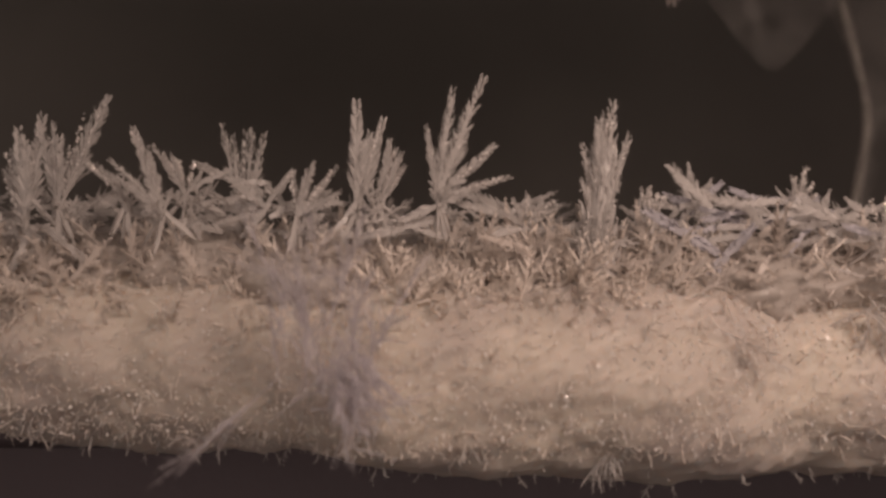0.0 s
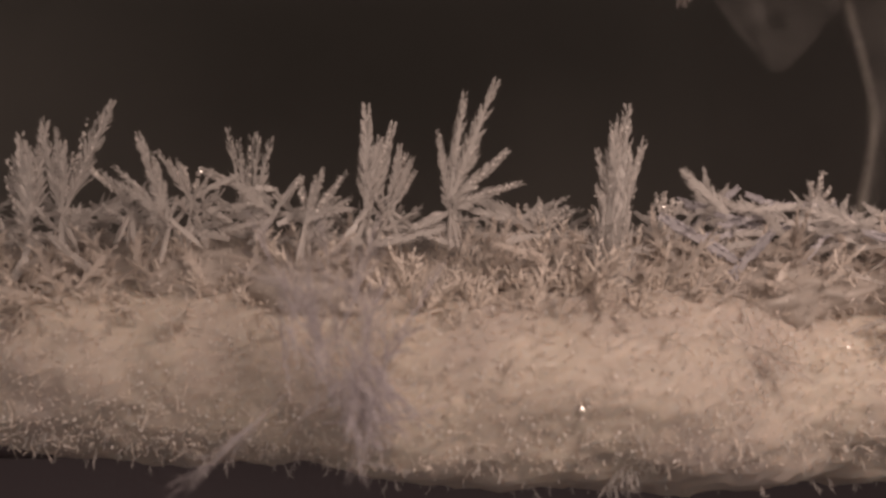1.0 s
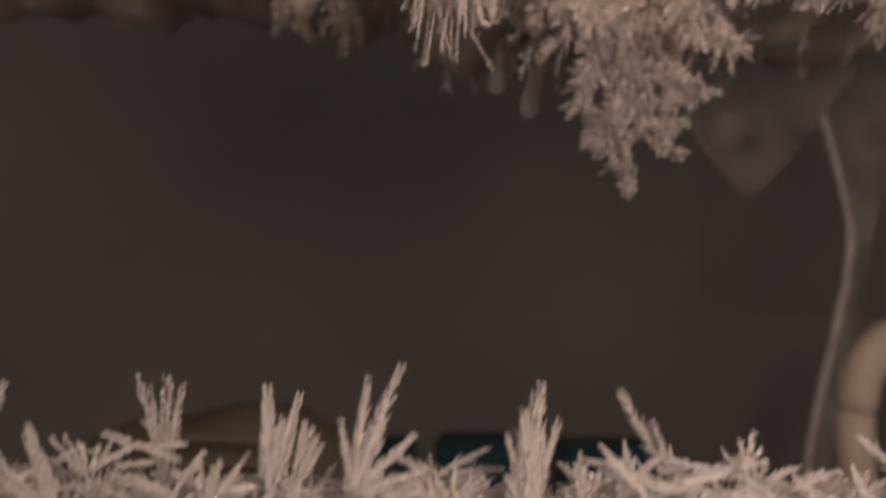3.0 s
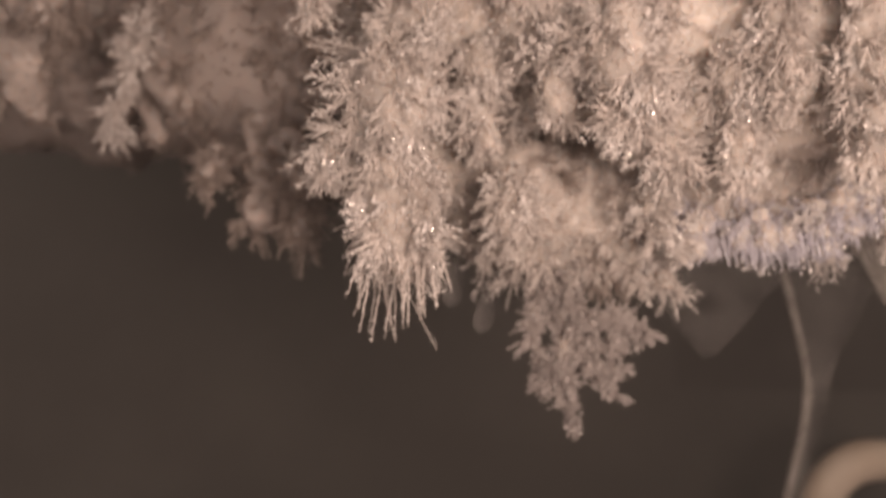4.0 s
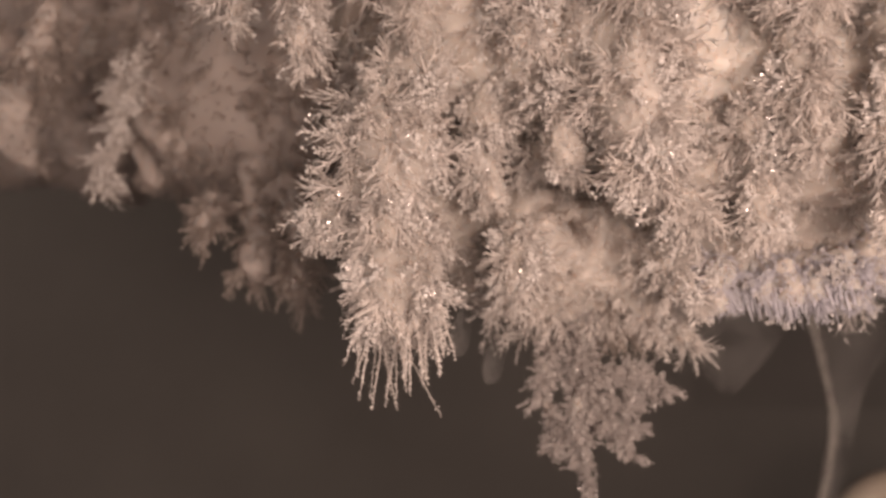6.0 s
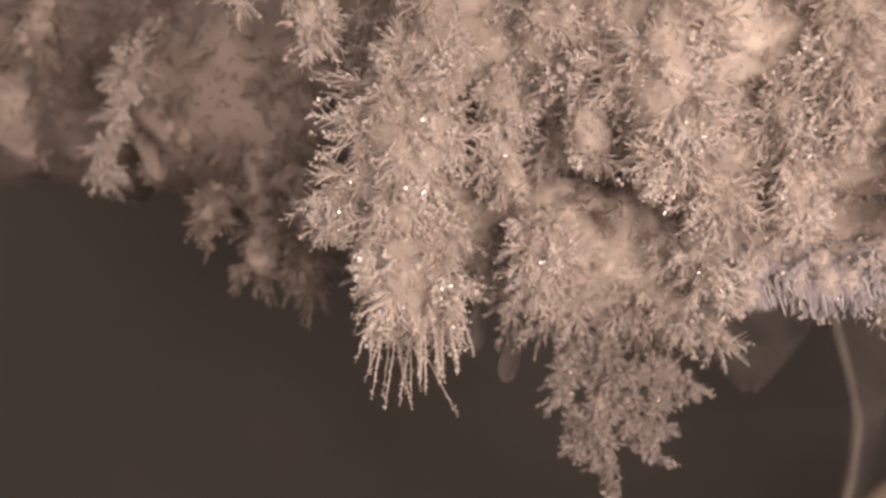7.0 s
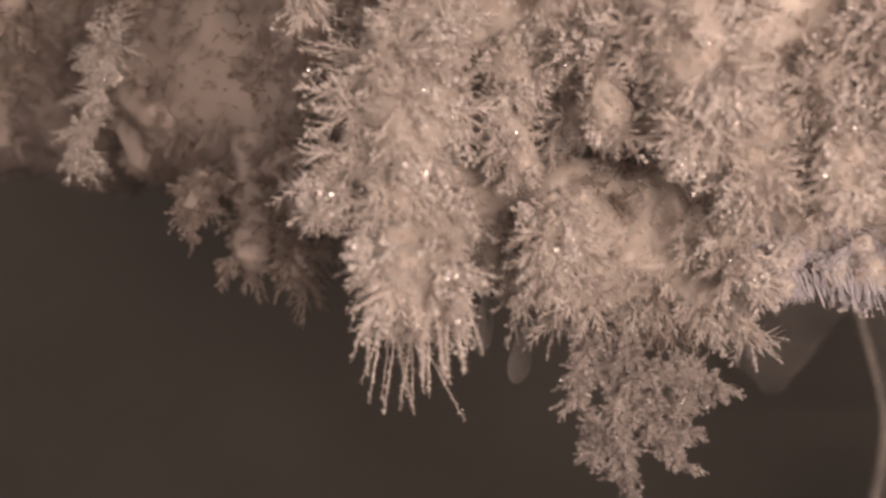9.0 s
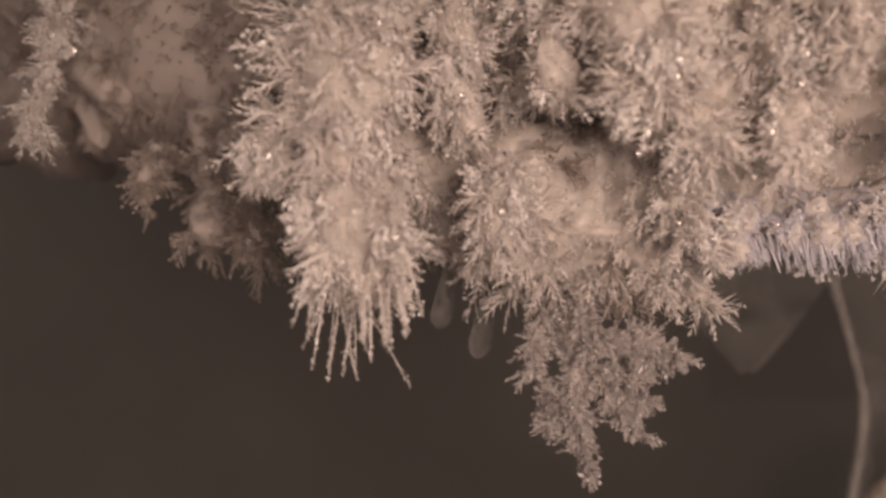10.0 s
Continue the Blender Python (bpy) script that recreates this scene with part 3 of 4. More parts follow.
fallen((-0.097, 0.99, 0.014), (0.004, 1.01, 0.038), 0.0081, 53)
fallen((-0.056, 0.99, 0.031), (0.045, 1.01, 0.076), 0.0074, 54)
fallen((-0.134, 0.99, 0.014), (-0.099, 1.01, 0.062), 0.0067, 55)
fallen((-0.508, 0.98, -0.026), (-0.491, 1.0, 0.028), 0.0093, 56)
fallen((-0.468, 0.98, 0.027), (-0.423, 1.0, -0.02), 0.008, 57)


# ---- upper tube: a thick frosted body from which tufts hang ----
rng = np.random.default_rng(8)
up_path = bend([(-2.2, 2.35, 1.45), (-0.8, 2.28, 1.45), (-0.3, 2.12, 1.39), (0.0, 1.92, 1.30), (0.3, 1.84, 1.23), (0.55, 1.80, 1.20), (0.85, 1.78, 1.24), (1.3, 1.78, 1.30), (2.4, 1.8, 1.35)], 12)
up_body = tube(up_path, [0.47] * len(up_path), 60, 0.10, 4.0)
UP = (0, 1.9, 1.4)
upper = thing("frosted_tube", UP, "upper freezer tube swollen with thick tan frost", "frosted tube")
part("packed_frost", up_body, SHADED_RIME, upper, UP, smooth=True)


bank_path = bend([(-0.6, 2.15, 1.35), (-0.15, 1.86, 1.24), (0.12, 1.66, 1.16), (0.4, 1.58, 1.10), (0.7, 1.56, 1.08), (1.0, 1.55, 1.10), (1.5, 1.6, 1.15)], 14)
bank = tube(bank_path, [0.25] * len(bank_path), 48, 0.09, 7.0)
part("soft_bank", bank, SOFT, upper, UP, "soft smooth tan rime between the tufts", smooth=True)
swell = bend([(0.16, 1.46, 1.24), (0.27, 1.41, 1.14), (0.40, 1.39, 1.10), (0.55, 1.38, 1.07), (0.70, 1.36, 1.04), (0.86, 1.39, 1.03), (1.1, 1.45, 1.05)], 16)
swell = tube(swell, [0.16 + 0.02 * math.sin(k * 0.21) for k in range(len(swell))], 60, 0.012, 11.0, squash=1.15, grit=0.008)
part("soft_swell", swell, SOFT, upper, UP, "fused smooth tan frost between the tufts", smooth=True)
p, n = sprout(rng, swell, 9000, lambda c: ((c[:, 1] < 1.45) & (c[:, 2] < 1.35)).astype(float))
part("swell_felt", thorns(rng, p - 0.002 * n, unit(n + 0.7 * rng.normal(size=n.shape)), 0.005 + 0.010 * rng.random(len(p)), 0.0018), NEEDLE, upper, UP, "fine short rime", kind="stuff")
k = rng.choice(len(p), 560)
part("swell_rime", plumes(rng, p[k] - 0.004 * n[k], unit(n[k] + 0.5 * rng.normal(size=n[k].shape) + (0, 0, -0.5)), 0.02 + 0.03 * rng.random(560), 0.0014, 8, 4), NEEDLE, upper, UP, "short shaggy hoar needles", kind="stuff")
part("swell_glitter", flakes(rng, p[:5000] + 0.006 * n[:5000], 0.0018), FLAKE, upper, UP, "loose glittering ice flakes", kind="stuff")
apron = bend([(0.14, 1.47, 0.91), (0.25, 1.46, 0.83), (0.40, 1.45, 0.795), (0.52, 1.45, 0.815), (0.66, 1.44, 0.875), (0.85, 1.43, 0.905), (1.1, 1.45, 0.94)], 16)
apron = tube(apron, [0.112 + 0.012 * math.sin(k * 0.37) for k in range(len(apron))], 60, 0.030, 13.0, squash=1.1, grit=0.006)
# core colour here puts the shade under the tufts into the apron
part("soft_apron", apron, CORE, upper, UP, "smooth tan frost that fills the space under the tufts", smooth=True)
p, n = sprout(rng, apron, 7000, lambda c: (c[:, 1] < 1.48).astype(float))
part("apron_felt", stubs(rng, p - 0.002 * n, unit(n + 0.7 * rng.normal(size=n.shape) + (0, 0, -0.4)), 0.006 + 0.012 * rng.random(len(p)), 0.0016), NEEDLE, upper, UP, "fine short rime", kind="stuff")
p, n = sprout(rng, apron, 260, lambda c: clumped(c) * (c[:, 1] < 1.45))
part("apron_rime", sprays(rng, p - 0.004 * n, n, np.array([[0, 0, -0.8]]), 0.035 * np.ones(len(p)), 0.0014, 8, 8), NEEDLE, upper, UP, "short shaggy hoar needles", kind="stuff")
p, n = sprout(rng, bank, 420, lambda c: ((c[:, 1] < 1.6) & (c[:, 2] < 1.45)).astype(float))
d = unit(n + 0.5 * rng.normal(size=n.shape) + (0, 0, -0.5))
part("bank_rime", plumes(rng, p - 0.005 * n, d, 0.035 + 0.035 * rng.random(len(p)), 0.0024, 8, 3), NEEDLE, upper, UP, "short shaggy hoar needles", kind="stuff")


def facing(c):
    return ((c[:, 1] < 2.0) & (c[:, 2] < 1.6) & (np.abs(c[:, 0]) < 1.4)).astype(float)


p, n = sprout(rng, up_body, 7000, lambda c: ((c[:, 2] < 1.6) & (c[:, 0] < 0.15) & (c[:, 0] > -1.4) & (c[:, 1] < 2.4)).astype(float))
part("rime_felt", stubs(rng, p - 0.003 * n, unit(n + 0.8 * rng.normal(size=n.shape) + (0, 0, -0.4)), 0.010 + 0.020 * rng.random(len(p)), 0.0018), SHADED_NEEDLE, upper, UP, "fine dim rime", kind="stuff")
# left of x = 0 the lesser light is painted with darker needles
for low, high, mat, count in ((-1.4, 0.0, SHADED_NEEDLE, 520), (0.0, 1.4, NEEDLE, 150)):
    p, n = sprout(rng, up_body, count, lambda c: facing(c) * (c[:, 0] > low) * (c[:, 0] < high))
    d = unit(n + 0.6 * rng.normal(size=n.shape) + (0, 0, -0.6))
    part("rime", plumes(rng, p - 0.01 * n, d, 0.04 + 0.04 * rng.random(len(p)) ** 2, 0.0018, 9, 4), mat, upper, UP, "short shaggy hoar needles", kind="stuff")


def tuft(root, tip, r0, r1, label, seed, needles=420, reach=0.045, width=0.0032, long=0, long_reach=0.08, mat=NEEDLE, core=CORE, barbs=7, droop=0.75, slim=0.5):
    """A hanging tuft of hoar: a soft lumpy core, clumps of barbed feathers on it and longer spines at its lower end."""
    rng = np.random.default_rng(seed)
    a, b = np.array(root, float), np.array(tip, float)
    steps = 22
    mean = (r0 + r1) / 2
    sway = 0.3 * min(r0, 0.06) * rng.normal(size=3)
    path = [a + (b - a) * u + sway * math.sin(3 * u) for u in np.linspace(0, 1, steps)]
    radii = [(r0 + (r1 - r0) * u) * slim * math.sqrt(max(0.04, 1 - (2 * u - 1) ** 6)) for u in np.linspace(0, 1, steps)]
    body = tube(path, radii, 26, 0.5 * mean, 0.75 / max(0.03, mean), grit=0.004)
    ob = thing("frost_tuft", root, label, "frost tuft", "tufts under the upper tube")
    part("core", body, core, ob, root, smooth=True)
    axis = unit((b - a)[None])
    if needles > 100:
        p, n = sprout(rng, body, int(1.6 * needles))
        d = unit(n + 0.7 * rng.normal(size=n.shape) + 0.4 * axis)
        part("felt", stubs(rng, p - 0.002 * n, d, 0.005 + 0.012 * rng.random(len(p)), 0.0016), mat, ob, root, "fine short rime", kind="stuff")
    count = max(4, int(needles / 8))
    p, n = sprout(rng, body, count, clumped)
    along = np.clip(((p - a) @ axis[0]) / np.linalg.norm(b - a), 0, 1)
    slack = np.maximum(0.65, 1 + (r1 / r0 - 1) * along) if r1 < 0.3 * r0 else np.ones(count)
    grow = sprays(rng, p - 0.006 * n, n, (droop + 0.5 * along**3)[:, None] * axis, 0.86 * slack * reach, 0.44 * width, 7, barbs + 1)
    part("needles", grow, mat, ob, root, kind="stuff")
    if needles > 100 and mat is not SHADED_NEEDLE:
        far = np.linalg.norm(np.cross(grow[0] - a, axis), axis=1)
        q = grow[0][far > np.median(far)]
        patch = np.maximum(0.04, np.sin(43 * q[:, 0] + 2 * np.sin(29 * q[:, 2])) * np.sin(37 * q[:, 2] + 2 * np.sin(31 * q[:, 1]))) ** 1.5
        q = q[rng.choice(len(q), 10 * needles, p=patch / patch.sum())]
        part("glitter", flakes(rng, q, 0.0027), FLAKE, ob, root, "loose glittering ice flakes", kind="stuff")
    if long:
        if long_reach < 0.05:
            turn, far = 6.283 * rng.random(long), r1 * 0.6 * np.sqrt(rng.random(long))
            q = b + np.stack([far * np.cos(turn), 0.6 * far * np.sin(turn), r1 * (0.1 + 0.8 * rng.random(long))], 1)
            d = unit(0.6 * unit(q - a) + 0.10 * rng.normal(size=q.shape) + axis)
            part("spine_fringe", feathers(rng, q, d, long_reach * (0.45 + 0.6 * rng.random(long)), 0.0016, 16, 0.16, 0.6), mat, ob, root, "short thin spines with beaded edges", kind="stuff")
        else:
            # spines hang in a few bundles of uneven length
            homes = max(3, long // 3)
            far = np.clip(np.linspace(-1, 1, homes) + 0.1 * rng.normal(size=homes), -1, 1)
            home = b + r1 * np.stack([0.58 * far, 0.35 * rng.normal(size=homes), 0.1 + 0.55 * far**2 + 0.4 * rng.random(homes)], 1)
            pick = rng.integers(0, homes, long)
            q = home[pick] + 0.007 * np.clip(rng.normal(size=(long, 3)), -1.5, 1.5)
            d = unit((q - b) * (4.5, 1.5, 0) + 0.12 * rng.normal(size=q.shape) + axis)
            size = long_reach * (0.7 + 0.3 * rng.random(homes))[pick] * (0.45 + 0.55 * rng.random(long))
            for k in range(long):
                part("spine", beaded(rng, q[k : k + 1], d[k : k + 1], size[k], 0.0014), mat, ob, root)
            q = np.repeat(q, 9, 0) + np.repeat(d * size[:, None], 9, 0) * rng.random((9 * long, 1)) + 0.002 * rng.normal(size=(9 * long, 3))
            part("glitter", flakes(rng, q, 0.0021), FLAKE, ob, root, "loose glittering ice flakes", kind="stuff")
    return ob


def cone(at):
    """A pointed hanging cone: thin crooked branches set thick with short blocky crystals."""
    rng = np.random.default_rng(117)
    ob = thing("frost_cone", at, "pointed hanging cone of blocky grey-white hoar crystals", "frost cone")
    stem = [(0.385, 0.72, 0.034), (0.375, 0.60, 0.030), (0.370, 0.53, 0.024), (0.385, 0.47, 0.014), (0.390, 0.428, 0.004)]
    left = [(0.345, 0.68, 0.016), (0.322, 0.61, 0.010), (0.328, 0.555, 0.009), (0.345, 0.515, 0.004)]
    arm = [(0.385, 0.605, 0.020), (0.43, 0.612, 0.018), (0.475, 0.600, 0.011), (0.508, 0.591, 0.004)]
    elbow = [(0.375, 0.56, 0.017), (0.42, 0.538, 0.014), (0.462, 0.532, 0.006)]
    claw = [(0.415, 0.54, 0.010), (0.440, 0.512, 0.008), (0.452, 0.494, 0.003)]
    twig = [(0.395, 0.575, 0.008), (0.425, 0.568, 0.007), (0.452, 0.562, 0.003)]
    knob = [(0.355, 0.53, 0.008), (0.337, 0.51, 0.005), (0.328, 0.500, 0.003)]
    for name, line, bits in (("stem", stem, 250), ("branch", left, 90), ("branch", arm, 150), ("branch", elbow, 100), ("branch", claw, 45), ("branch", twig, 45), ("branch", knob, 30)):
        path = bend([(x, at[1] + 0.012 * rng.normal(), z) for x, z, r in line], 7)
        radii = np.interp(np.linspace(0, len(line) - 1, len(path)), range(len(line)), [r for x, z, r in line])
        wood = tube(path, list(0.42 * radii), 12, 0.006, 40, grit=0.003)
        p, n = sprout(rng, wood, int(0.75 * bits))
        tip = unit(np.subtract(path[-1], path[0])[None])
        short = sprays(rng, p - 0.003 * n, n, 0.55 * tip, 0.022, 0.0022, 5, 6, 0.8)
        p2, n2 = sprout(rng, wood, 3 * bits)
        grain = spikes(rng, p2, unit(n2 + 0.8 * rng.normal(size=n2.shape) + 0.4 * tip), 0.005 + 0.010 * rng.random(len(p2)), 0.0030)
        limb = part(name, wood, CORE, ob, at, smooth=True)
        part("crystal_crust", join(short, grain), CONE, limb, at, "blocky grey-white crystals", kind="stuff")
        part("glitter", flakes(rng, short[0][rng.choice(len(short[0]), 5 * bits)], 0.0021), FLAKE, limb, at, "loose glittering ice flakes", kind="stuff")
    return ob


SPARK = "glittering pinkish-white hoar tuft hanging from the upper tube"
DIM = "soft dim tan hoar tuft hanging deep behind"
tuft((0.105, 1.245, 1.06), (0.108, 1.225, 0.672), 0.076, 0.092, "large shaggy hoar tuft with long hanging spines", 101, 1600, 0.050, 0.003, 48, 0.128, droop=0.9, slim=0.55)
tuft((0.075, 1.24, 1.24), (0.125, 1.22, 0.97), 0.072, 0.072, SPARK, 102, 900)
tuft((0.02, 1.22, 0.90), (-0.005, 1.22, 0.82), 0.030, 0.030, "small side tuft of stiff glittering needles", 103, 240, 0.035)
tuft((-0.06, 1.24, 1.24), (-0.019, 1.22, 1.05), 0.047, 0.027, SPARK, 104, 520, 0.04)
tuft((-0.125, 1.28, 1.22), (-0.124, 1.26, 1.11), 0.05, 0.032, SPARK, 105, 380, 0.04)
tuft((-0.366, 1.52, 1.11), (-0.412, 1.50, 0.93), 0.034, 0.016, "slim bright hoar tuft with stiff feathered sides", 106, 420, 0.042, 0.0026, core=SHADED_RIME, slim=0.25)
# the far left and rear tufts get darker colours in place of shade
tuft((-0.635, 1.68, 1.20), (-0.598, 1.65, 0.96), 0.118, 0.064, DIM, 107, 420, 0.06, 0.004, mat=SHADED_NEEDLE, core=SHADED_RIME, slim=0.58)
tuft((-0.452, 1.72, 1.14), (-0.41, 1.70, 0.91), 0.099, 0.050, DIM, 108, 380, 0.05, 0.004, mat=SHADED_NEEDLE, core=SHADED_RIME, slim=0.58)
tuft((-0.179, 1.57, 1.11), (-0.163, 1.55, 0.75), 0.086, 0.040, DIM, 109, 620, 0.05, 0.004, mat=SHADED_NEEDLE, core=SHADED_RIME, slim=0.58)
tuft((-0.115, 1.52, 0.93), (-0.073, 1.50, 0.74), 0.068, 0.036, DIM, 110, 400, 0.05, 0.004, mat=SHADED_NEEDLE, core=SHADED_RIME, slim=0.58)
tuft((-0.218, 1.53, 0.90), (-0.241, 1.52, 0.81), 0.038, 0.026, "small rounded dim hoar tuft hanging behind", 111, 220, 0.034, 0.0034, mat=SHADED_NEEDLE, core=SHADED_RIME, slim=0.5)
tuft((-0.325, 1.65, 1.28), (-0.32, 1.62, 0.95), 0.095, 0.063, DIM, 112, 480, 0.05, 0.004, mat=SHADED_NEEDLE, core=SHADED_RIME, slim=0.58)
tuft((-0.52, 1.52, 1.30), (-0.555, 1.50, 1.10), 0.060, 0.026, "curved dim hoar tuft with a glinting edge", 113, 260, 0.04, 0.004, mat=SHADED_NEEDLE, core=SHADED_RIME)
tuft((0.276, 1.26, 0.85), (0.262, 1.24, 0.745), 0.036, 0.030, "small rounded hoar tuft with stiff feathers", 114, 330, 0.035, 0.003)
tuft((0.295, 1.52, 0.83), (0.317, 1.50, 0.68), 0.088, 0.058, DIM, 116, 300, 0.03, 0.0036, mat=SHADED_NEEDLE, slim=0.7)
cone((0.40, 1.41, 0.70))
# 149 and 121: darker needle and core colours stand in for recess shade
tuft((0.41, 1.50, 0.84), (0.425, 1.47, 0.67), 0.135, 0.10, "broad soft tan frost swelling above the pointed cone", 149, 1100, 0.042, 0.0028, mat=SHADED_NEEDLE, core=CORE, slim=0.6)
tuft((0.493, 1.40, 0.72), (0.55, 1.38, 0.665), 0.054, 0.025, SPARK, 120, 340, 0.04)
tuft((0.367, 1.42, 0.94), (0.350, 1.40, 0.77), 0.103, 0.060, "broad soft tan hoar tuft set back between others", 121, 900, 0.05, 0.0030, mat=SHADED_NEEDLE, core=CORE, slim=0.55)
tuft((0.50, 1.46, 0.98), (0.50, 1.44, 0.74), 0.085, 0.065, DIM, 142, 300, 0.035, 0.0034, mat=SHADED_NEEDLE, core=SOFT, slim=0.8)
tuft((0.635, 1.46, 0.96), (0.64, 1.44, 0.77), 0.085, 0.065, DIM, 143, 300, 0.035, 0.0034, mat=SHADED_NEEDLE, core=SOFT, slim=0.8)
tuft((0.20, 1.44, 1.02), (0.21, 1.42, 0.80), 0.07, 0.05, DIM, 144, 300, 0.035, 0.0034, mat=SHADED_NEEDLE, core=SOFT, slim=0.75)
tuft((0.435, 1.21, 1.16), (0.455, 1.19, 0.90), 0.092, 0.080, SPARK, 122, 1400, 0.045)
tuft((0.48, 1.21, 0.91), (0.504, 1.20, 0.83), 0.054, 0.028, SPARK, 123, 420, 0.04)
tuft((0.579, 1.22, 0.99), (0.581, 1.20, 0.83), 0.069, 0.044, SPARK, 124, 700, 0.04)
tuft((0.498, 1.31, 0.82), (0.536, 1.30, 0.725), 0.046, 0.018, SPARK, 125, 300, 0.035)
for k, x in enumerate(np.linspace(0.575, 0.87, 9)):
    low = float(np.interp(x, [0.575, 0.65, 0.71, 0.78, 0.87], [0.725, 0.722, 0.73, 0.765, 0.81]))
    tuft((x, 1.34 - 0.2 * (x - 0.57), low + 0.07), (x + 0.012, 1.33 - 0.2 * (x - 0.57), low), 0.05, 0.034, "bluish-white hoar fringe of fine short spines", 160 + k, 170, 0.03, 0.0024, 34, 0.036, mat=COOL, core=SOFT)
tuft((0.709, 1.17, 0.99), (0.733, 1.15, 0.83), 0.074, 0.042, SPARK, 128, 700, 0.04)
tuft((0.836, 1.47, 0.95), (0.847, 1.45, 0.845), 0.103, 0.066, DIM, 129, 320, 0.04, 0.004, mat=SHADED_NEEDLE, core=SHADED_RIME, slim=0.58)
tuft((0.266, 1.19, 1.18), (0.26, 1.17, 1.06), 0.045, 0.028, SPARK, 130, 420, 0.04)
tuft((0.628, 1.16, 1.16), (0.625, 1.14, 0.93), 0.087, 0.062, SPARK, 131, 1100, 0.04)
tuft((0.72, 1.12, 1.11), (0.745, 1.10, 0.94), 0.073, 0.058, "smooth swollen tan frost lump with few needles", 132, 420, 0.03, 0.003, slim=0.6)
tuft((0.874, 1.32, 0.89), (0.91, 1.30, 0.75), 0.092, 0.056, SPARK, 133, 500, 0.04)
tuft((0.339, 1.25, 1.23), (0.327, 1.24, 1.00), 0.07, 0.052, SPARK, 134, 700, 0.04)
tuft((0.319, 1.32, 1.05), (0.313, 1.30, 0.92), 0.059, 0.05, DIM, 135, 300, 0.035, slim=0.6)

tuft((0.235, 1.32, 1.22), (0.245, 1.30, 0.98), 0.06, 0.05, SPARK, 136, 600, 0.04)
tuft((0.555, 1.27, 1.22), (0.56, 1.25, 1.02), 0.06, 0.05, SPARK, 137, 600, 0.04)

tuft((0.245, 1.30, 1.07), (0.250, 1.28, 0.88), 0.062, 0.055, SPARK, 138, 520, 0.036, 0.0028)
tuft((0.345, 1.28, 1.06), (0.335, 1.26, 0.90), 0.062, 0.055, SPARK, 139, 520, 0.036, 0.0028)
tuft((0.40, 1.24, 1.24), (0.39, 1.22, 1.05), 0.062, 0.055, SPARK, 140, 520, 0.036, 0.0028, slim=0.5)
tuft((0.56, 1.27, 1.10), (0.555, 1.25, 0.90), 0.062, 0.05, SPARK, 145, 420, 0.036, 0.0028, core=SOFT, slim=0.55)
tuft((0.68, 1.25, 1.20), (0.69, 1.23, 0.98), 0.065, 0.05, SPARK, 146, 420, 0.036, 0.0028, core=SOFT, slim=0.55)
tuft((0.81, 1.24, 1.20), (0.82, 1.22, 0.95), 0.07, 0.05, SPARK, 147, 420, 0.036, 0.0028, core=SOFT, slim=0.55)
tuft((0.17, 1.34, 1.26), (0.18, 1.32, 1.02), 0.055, 0.045, SPARK, 148, 380, 0.036, 0.0028, core=SOFT, slim=0.55)

# smaller tufts all over the upper tube, from a few shapes
rng = np.random.default_rng(21)
shapes = [tuft((-1.3 - 0.2 * k, 1.55, 1.0), (-1.3 - 0.2 * k, 1.53, 0.9), 0.05, 0.03, "small shaggy hoar tuft on the upper tube", 200 + k, 104, 0.05, 0.0036) for k in range(3)]
shapes += [tuft((-1.3 - 0.2 * k, 1.55, 1.0), (-1.3 - 0.2 * k, 1.53, 0.9), 0.055, 0.035, "small soft dim tuft on the upper tube", 204 + k, 104, 0.045, 0.0036, mat=SHADED_NEEDLE, core=SHADED_RIME, slim=0.6) for k in (3, 4)]
for k in range(70):
    x = rng.uniform(-1.0, 1.3) if k < 25 else rng.uniform(0.05, 1.1)
    a = radians(rng.uniform(-48, 30))
    near = min(up_path, key=lambda q: abs(q[0] - x))
    y, z = near[1] - 0.46 * math.cos(a), near[2] + 0.46 * math.sin(a)
    m = Matrix.LocRotScale(Vector((x, y, z)) * U, Euler((rng.uniform(-0.7, 0.3), rng.uniform(-0.4, 0.4), rng.uniform(0, 6.28))), Vector((1, 1, 1)) * rng.uniform(0.8, 1.7))
    # tufts left of the middle use the shapes with shade in their colour
    copy_thing(shapes[3 + k % 2] if x < 0.02 else shapes[k % 3], m)


# ---- drips of clear ice behind ----
C = (1.18, 2.3, -0.4)
column = thing("ice_column", C, "slender translucent column of frozen drip water", "ice column")
col_path = bend([(1.20, 2.32, 0.80), (1.205, 2.31, 0.62), (1.20, 2.30, 0.46), (1.185, 2.30, 0.35), (1.165, 2.30, 0.20), (1.13, 2.30, 0.02), (1.095, 2.30, -0.15), (1.06, 2.30, -0.4), (1.04, 2.3, -0.9)], 6)
col_r = np.interp([p[2] for p in col_path][::-1], [-0.9, -0.3, 0.0, 0.25, 0.36, 0.43, 0.55, 0.62, 0.8], [0.06, 0.04, 0.036, 0.031, 0.027, 0.04, 0.085, 0.11, 0.19])[::-1]
part("shaft", tube(col_path, list(col_r), 28, 0.004, 8, 0.7), ICE, column, C, smooth=True)
rib = bend([(1.085, 2.27, 0.68), (1.118, 2.27, 0.56), (1.148, 2.27, 0.43), (1.158, 2.27, 0.34), (1.142, 2.27, 0.22), (1.10, 2.27, 0.03), (1.06, 2.27, -0.15), (1.02, 2.27, -0.4)], 6)
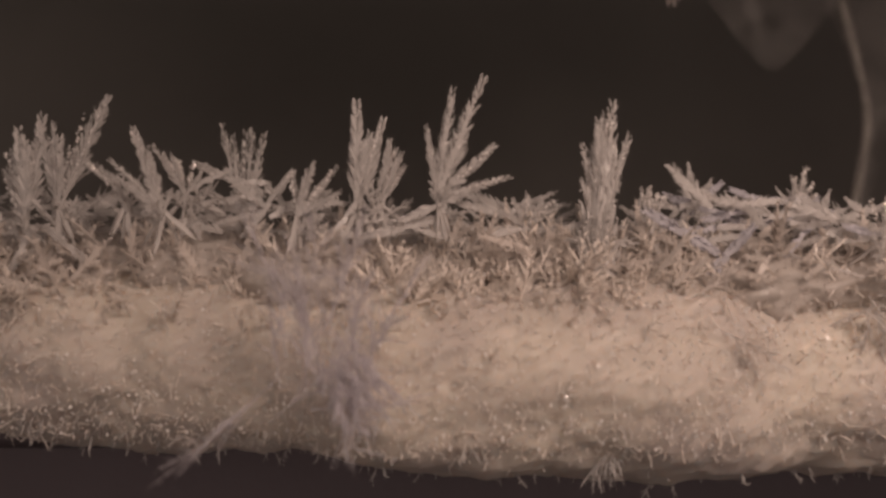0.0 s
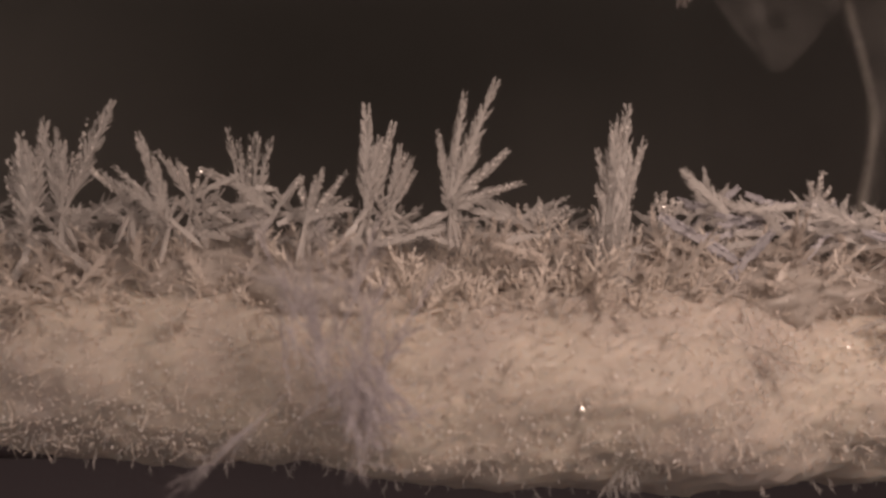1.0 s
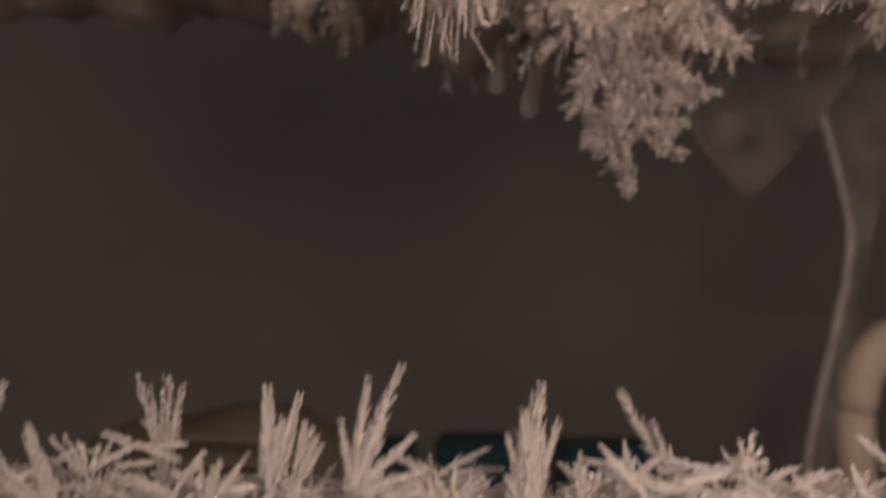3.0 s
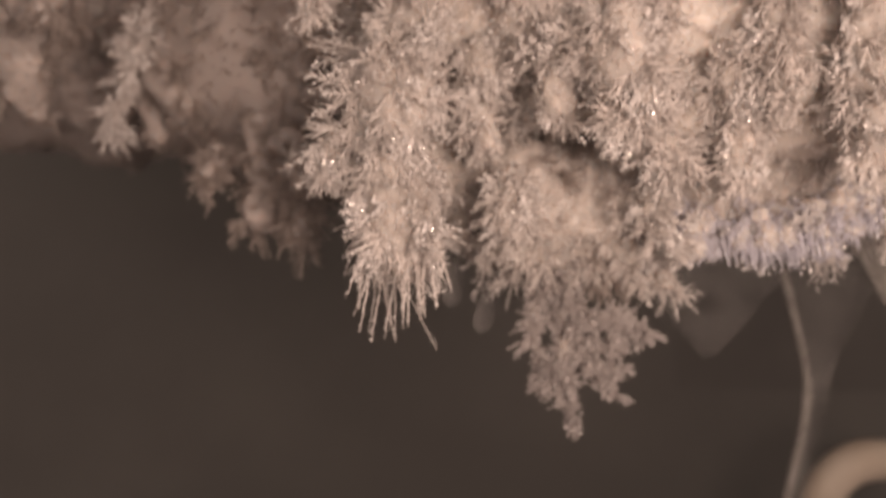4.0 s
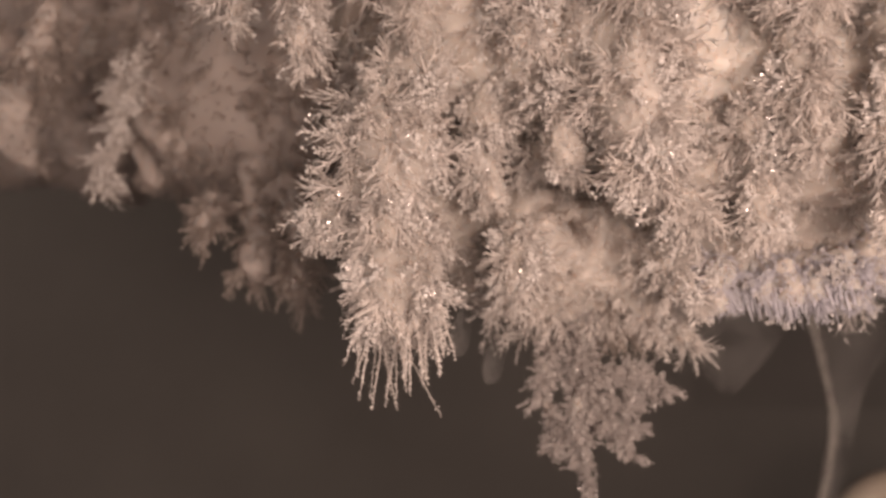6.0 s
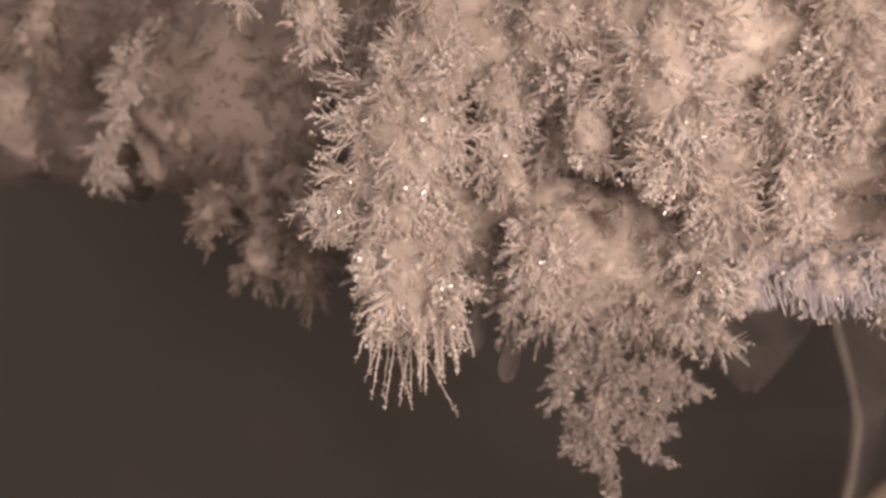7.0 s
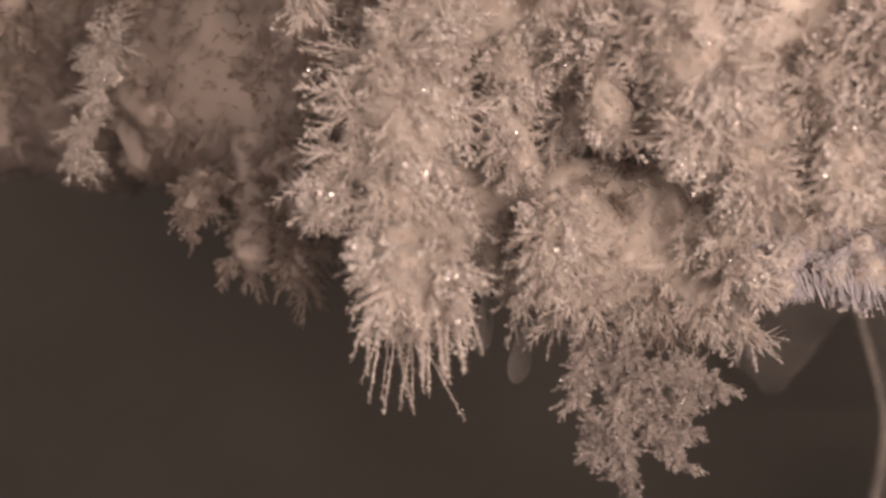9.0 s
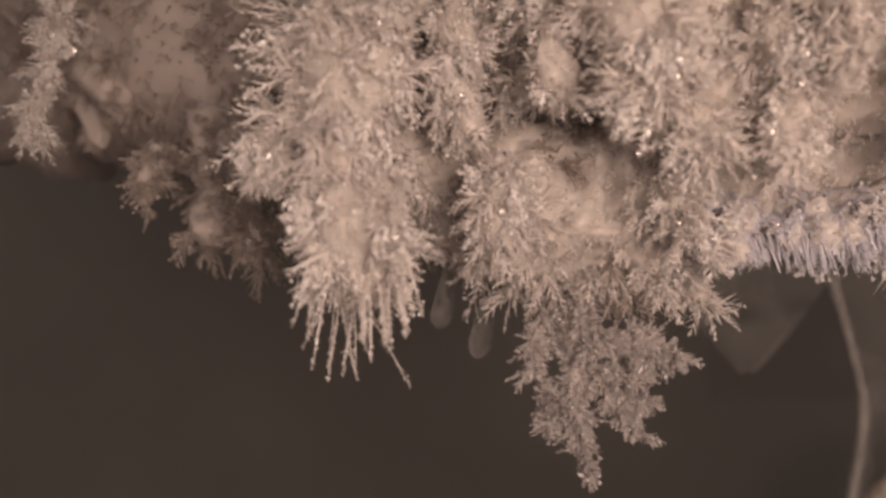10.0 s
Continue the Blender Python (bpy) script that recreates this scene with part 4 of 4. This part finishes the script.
part("rib", tube(rib, [0.010] * len(rib), 10, 0.002, 10), GLAZE, column, C, "milky ridge along one edge", smooth=True)
rib = bend([(1.34, 2.28, 0.68), (1.29, 2.28, 0.55), (1.235, 2.28, 0.44), (1.21, 2.28, 0.34), (1.195, 2.28, 0.15)], 6)
part("rib", tube(rib, [0.006] * len(rib), 10, 0.002, 10), ICE, column, C, "milky ridge along one edge", smooth=True)


def drape(tip, top, half, thick, mat, label):
    """A hanging pointed lobe of glassy ice with a rolled rim."""
    ob = thing("ice_drape", tip, label, "ice drape", "ice drapes behind the frost")
    path = [(tip[0] + (top[0] - tip[0]) * u, tip[1] + (top[1] - tip[1]) * u, tip[2] + (top[2] - tip[2]) * u) for u in np.linspace(0, 1, 22)]
    radii = [half * (0.03 + 0.97 * u**0.85) for u in np.linspace(0, 1, 22)]
    part("lobe", tube(path, radii, 30, 0.012, 6, thick), mat, ob, tip, smooth=True)
    for sgn in (-1, 1):
        edge = [(p[0] + sgn * r * 0.97, p[1] - 0.01, p[2]) for p, r in zip(path, radii)]
        part("rim", tube(edge, [0.007] * 22, 8, 0.002, 12), mat, ob, tip, smooth=True)


drape((0.842, 2.14, 0.462), (0.87, 2.2, 0.80), 0.27, 0.35, ICE, "pointed translucent lobe of grey ice")
def ice_drip(tip, top, wide, label):
    """A hanging clear drop with a milky rim round its edge."""
    ob = thing("ice_drip", top, label, "ice drip", "ice drips behind the tufts")
    a, b = np.array(top, float), np.array(tip, float)
    line = [a + (b - a) * u for u in np.linspace(0, 1, 18)]
    fat = [wide * (0.3 + 0.7 * u**1.5) * math.sqrt(max(0.02, 1 - max(0, (u - 0.62) / 0.38) ** 2)) for u in np.linspace(0, 1, 18)]
    part("drop", tube(line, fat, 22, 0.014, 16), ICE, ob, top, smooth=True)
    rim = [(p[0] - r, p[1] - 0.3 * wide, p[2]) for p, r in zip(line, fat)] + [(p[0] + r, p[1] - 0.3 * wide, p[2]) for p, r in zip(line[::-1], fat[::-1])]
    part("rim", tube(rim, [0.0028] * len(rim), 8, 0.002, 20), ICE, ob, top, "milky rim of the drop", smooth=True)


ice_drip((0.245, 1.59, 0.572), (0.272, 1.60, 0.70), 0.022, "small rounded drip of clear ice behind the tufts")
ice_drip((0.188, 1.60, 0.618), (0.205, 1.61, 0.72), 0.021, "short clear ice drip beside a longer one")
drape((1.36, 2.22, 0.57), (1.42, 2.26, 0.95), 0.24, 0.4, GLAZE, "milky warm-lit lobe of ice beside the column")


# ---- return bend of a rimed tube, far right ----
R = (1.57, 2.75, -1.0)
hook = thing("rimed_tube_bend", R, "arched tube end coated in warm white rime", "tube bend")
arch = [(1.60 - 0.19 * math.cos(a), 2.75, -0.14 + 0.19 * math.sin(a)) for a in np.linspace(0, math.pi, 24)]
arch = [(1.40, 2.75, z) for z in np.linspace(-2.0, -0.2, 10)] + arch + [(1.80, 2.75, z) for z in np.linspace(-0.2, -2.0, 10)]
part("leg", tube(arch[:10], [0.06] * 10, 20, 0.01, 5), RIME_PIPE, hook, R, smooth=True)
part("bend", tube(arch[9:35], [0.064] * 26, 20, 0.01, 5), RIME_PIPE, hook, R, smooth=True)
part("leg", tube(arch[34:], [0.06] * len(arch[34:]), 20, 0.01, 5), RIME_PIPE, hook, R, smooth=True)

# ---- dark yellowish mound and teal blocks beyond the lower tube ----
M = (-0.5, 2.45, -0.4)
mound = thing("frost_mound", M, "rounded mound of dark yellowish frost", "frost mound")
ridge = bend([(-1.5, 2.5, -0.64), (-1.0, 2.5, -0.52), (-0.68, 2.5, -0.45), (-0.46, 2.5, -0.43), (-0.2, 2.5, -0.50), (0.1, 2.5, -0.66)], 6)
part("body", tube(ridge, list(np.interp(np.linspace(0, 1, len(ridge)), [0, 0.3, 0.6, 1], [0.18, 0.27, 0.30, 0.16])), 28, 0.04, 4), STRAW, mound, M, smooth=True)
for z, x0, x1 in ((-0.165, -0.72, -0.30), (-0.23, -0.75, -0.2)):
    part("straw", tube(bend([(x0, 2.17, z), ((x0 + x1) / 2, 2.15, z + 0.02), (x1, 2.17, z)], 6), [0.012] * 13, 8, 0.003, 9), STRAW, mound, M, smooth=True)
for x0, x1, z1 in ((0.05, 0.32, -0.317), (0.46, 0.81, -0.335), (-0.16, -0.02, -0.33)):
    at = ((x0 + x1) / 2, 2.9, -1.2)
    block = thing("teal_block", at, "dark teal plastic block standing on the floor", "plastic block", "teal blocks")
    part("body", box(x0, x1, 2.8, 3.0, -2.0, z1, 0.02), TEAL, block, at)
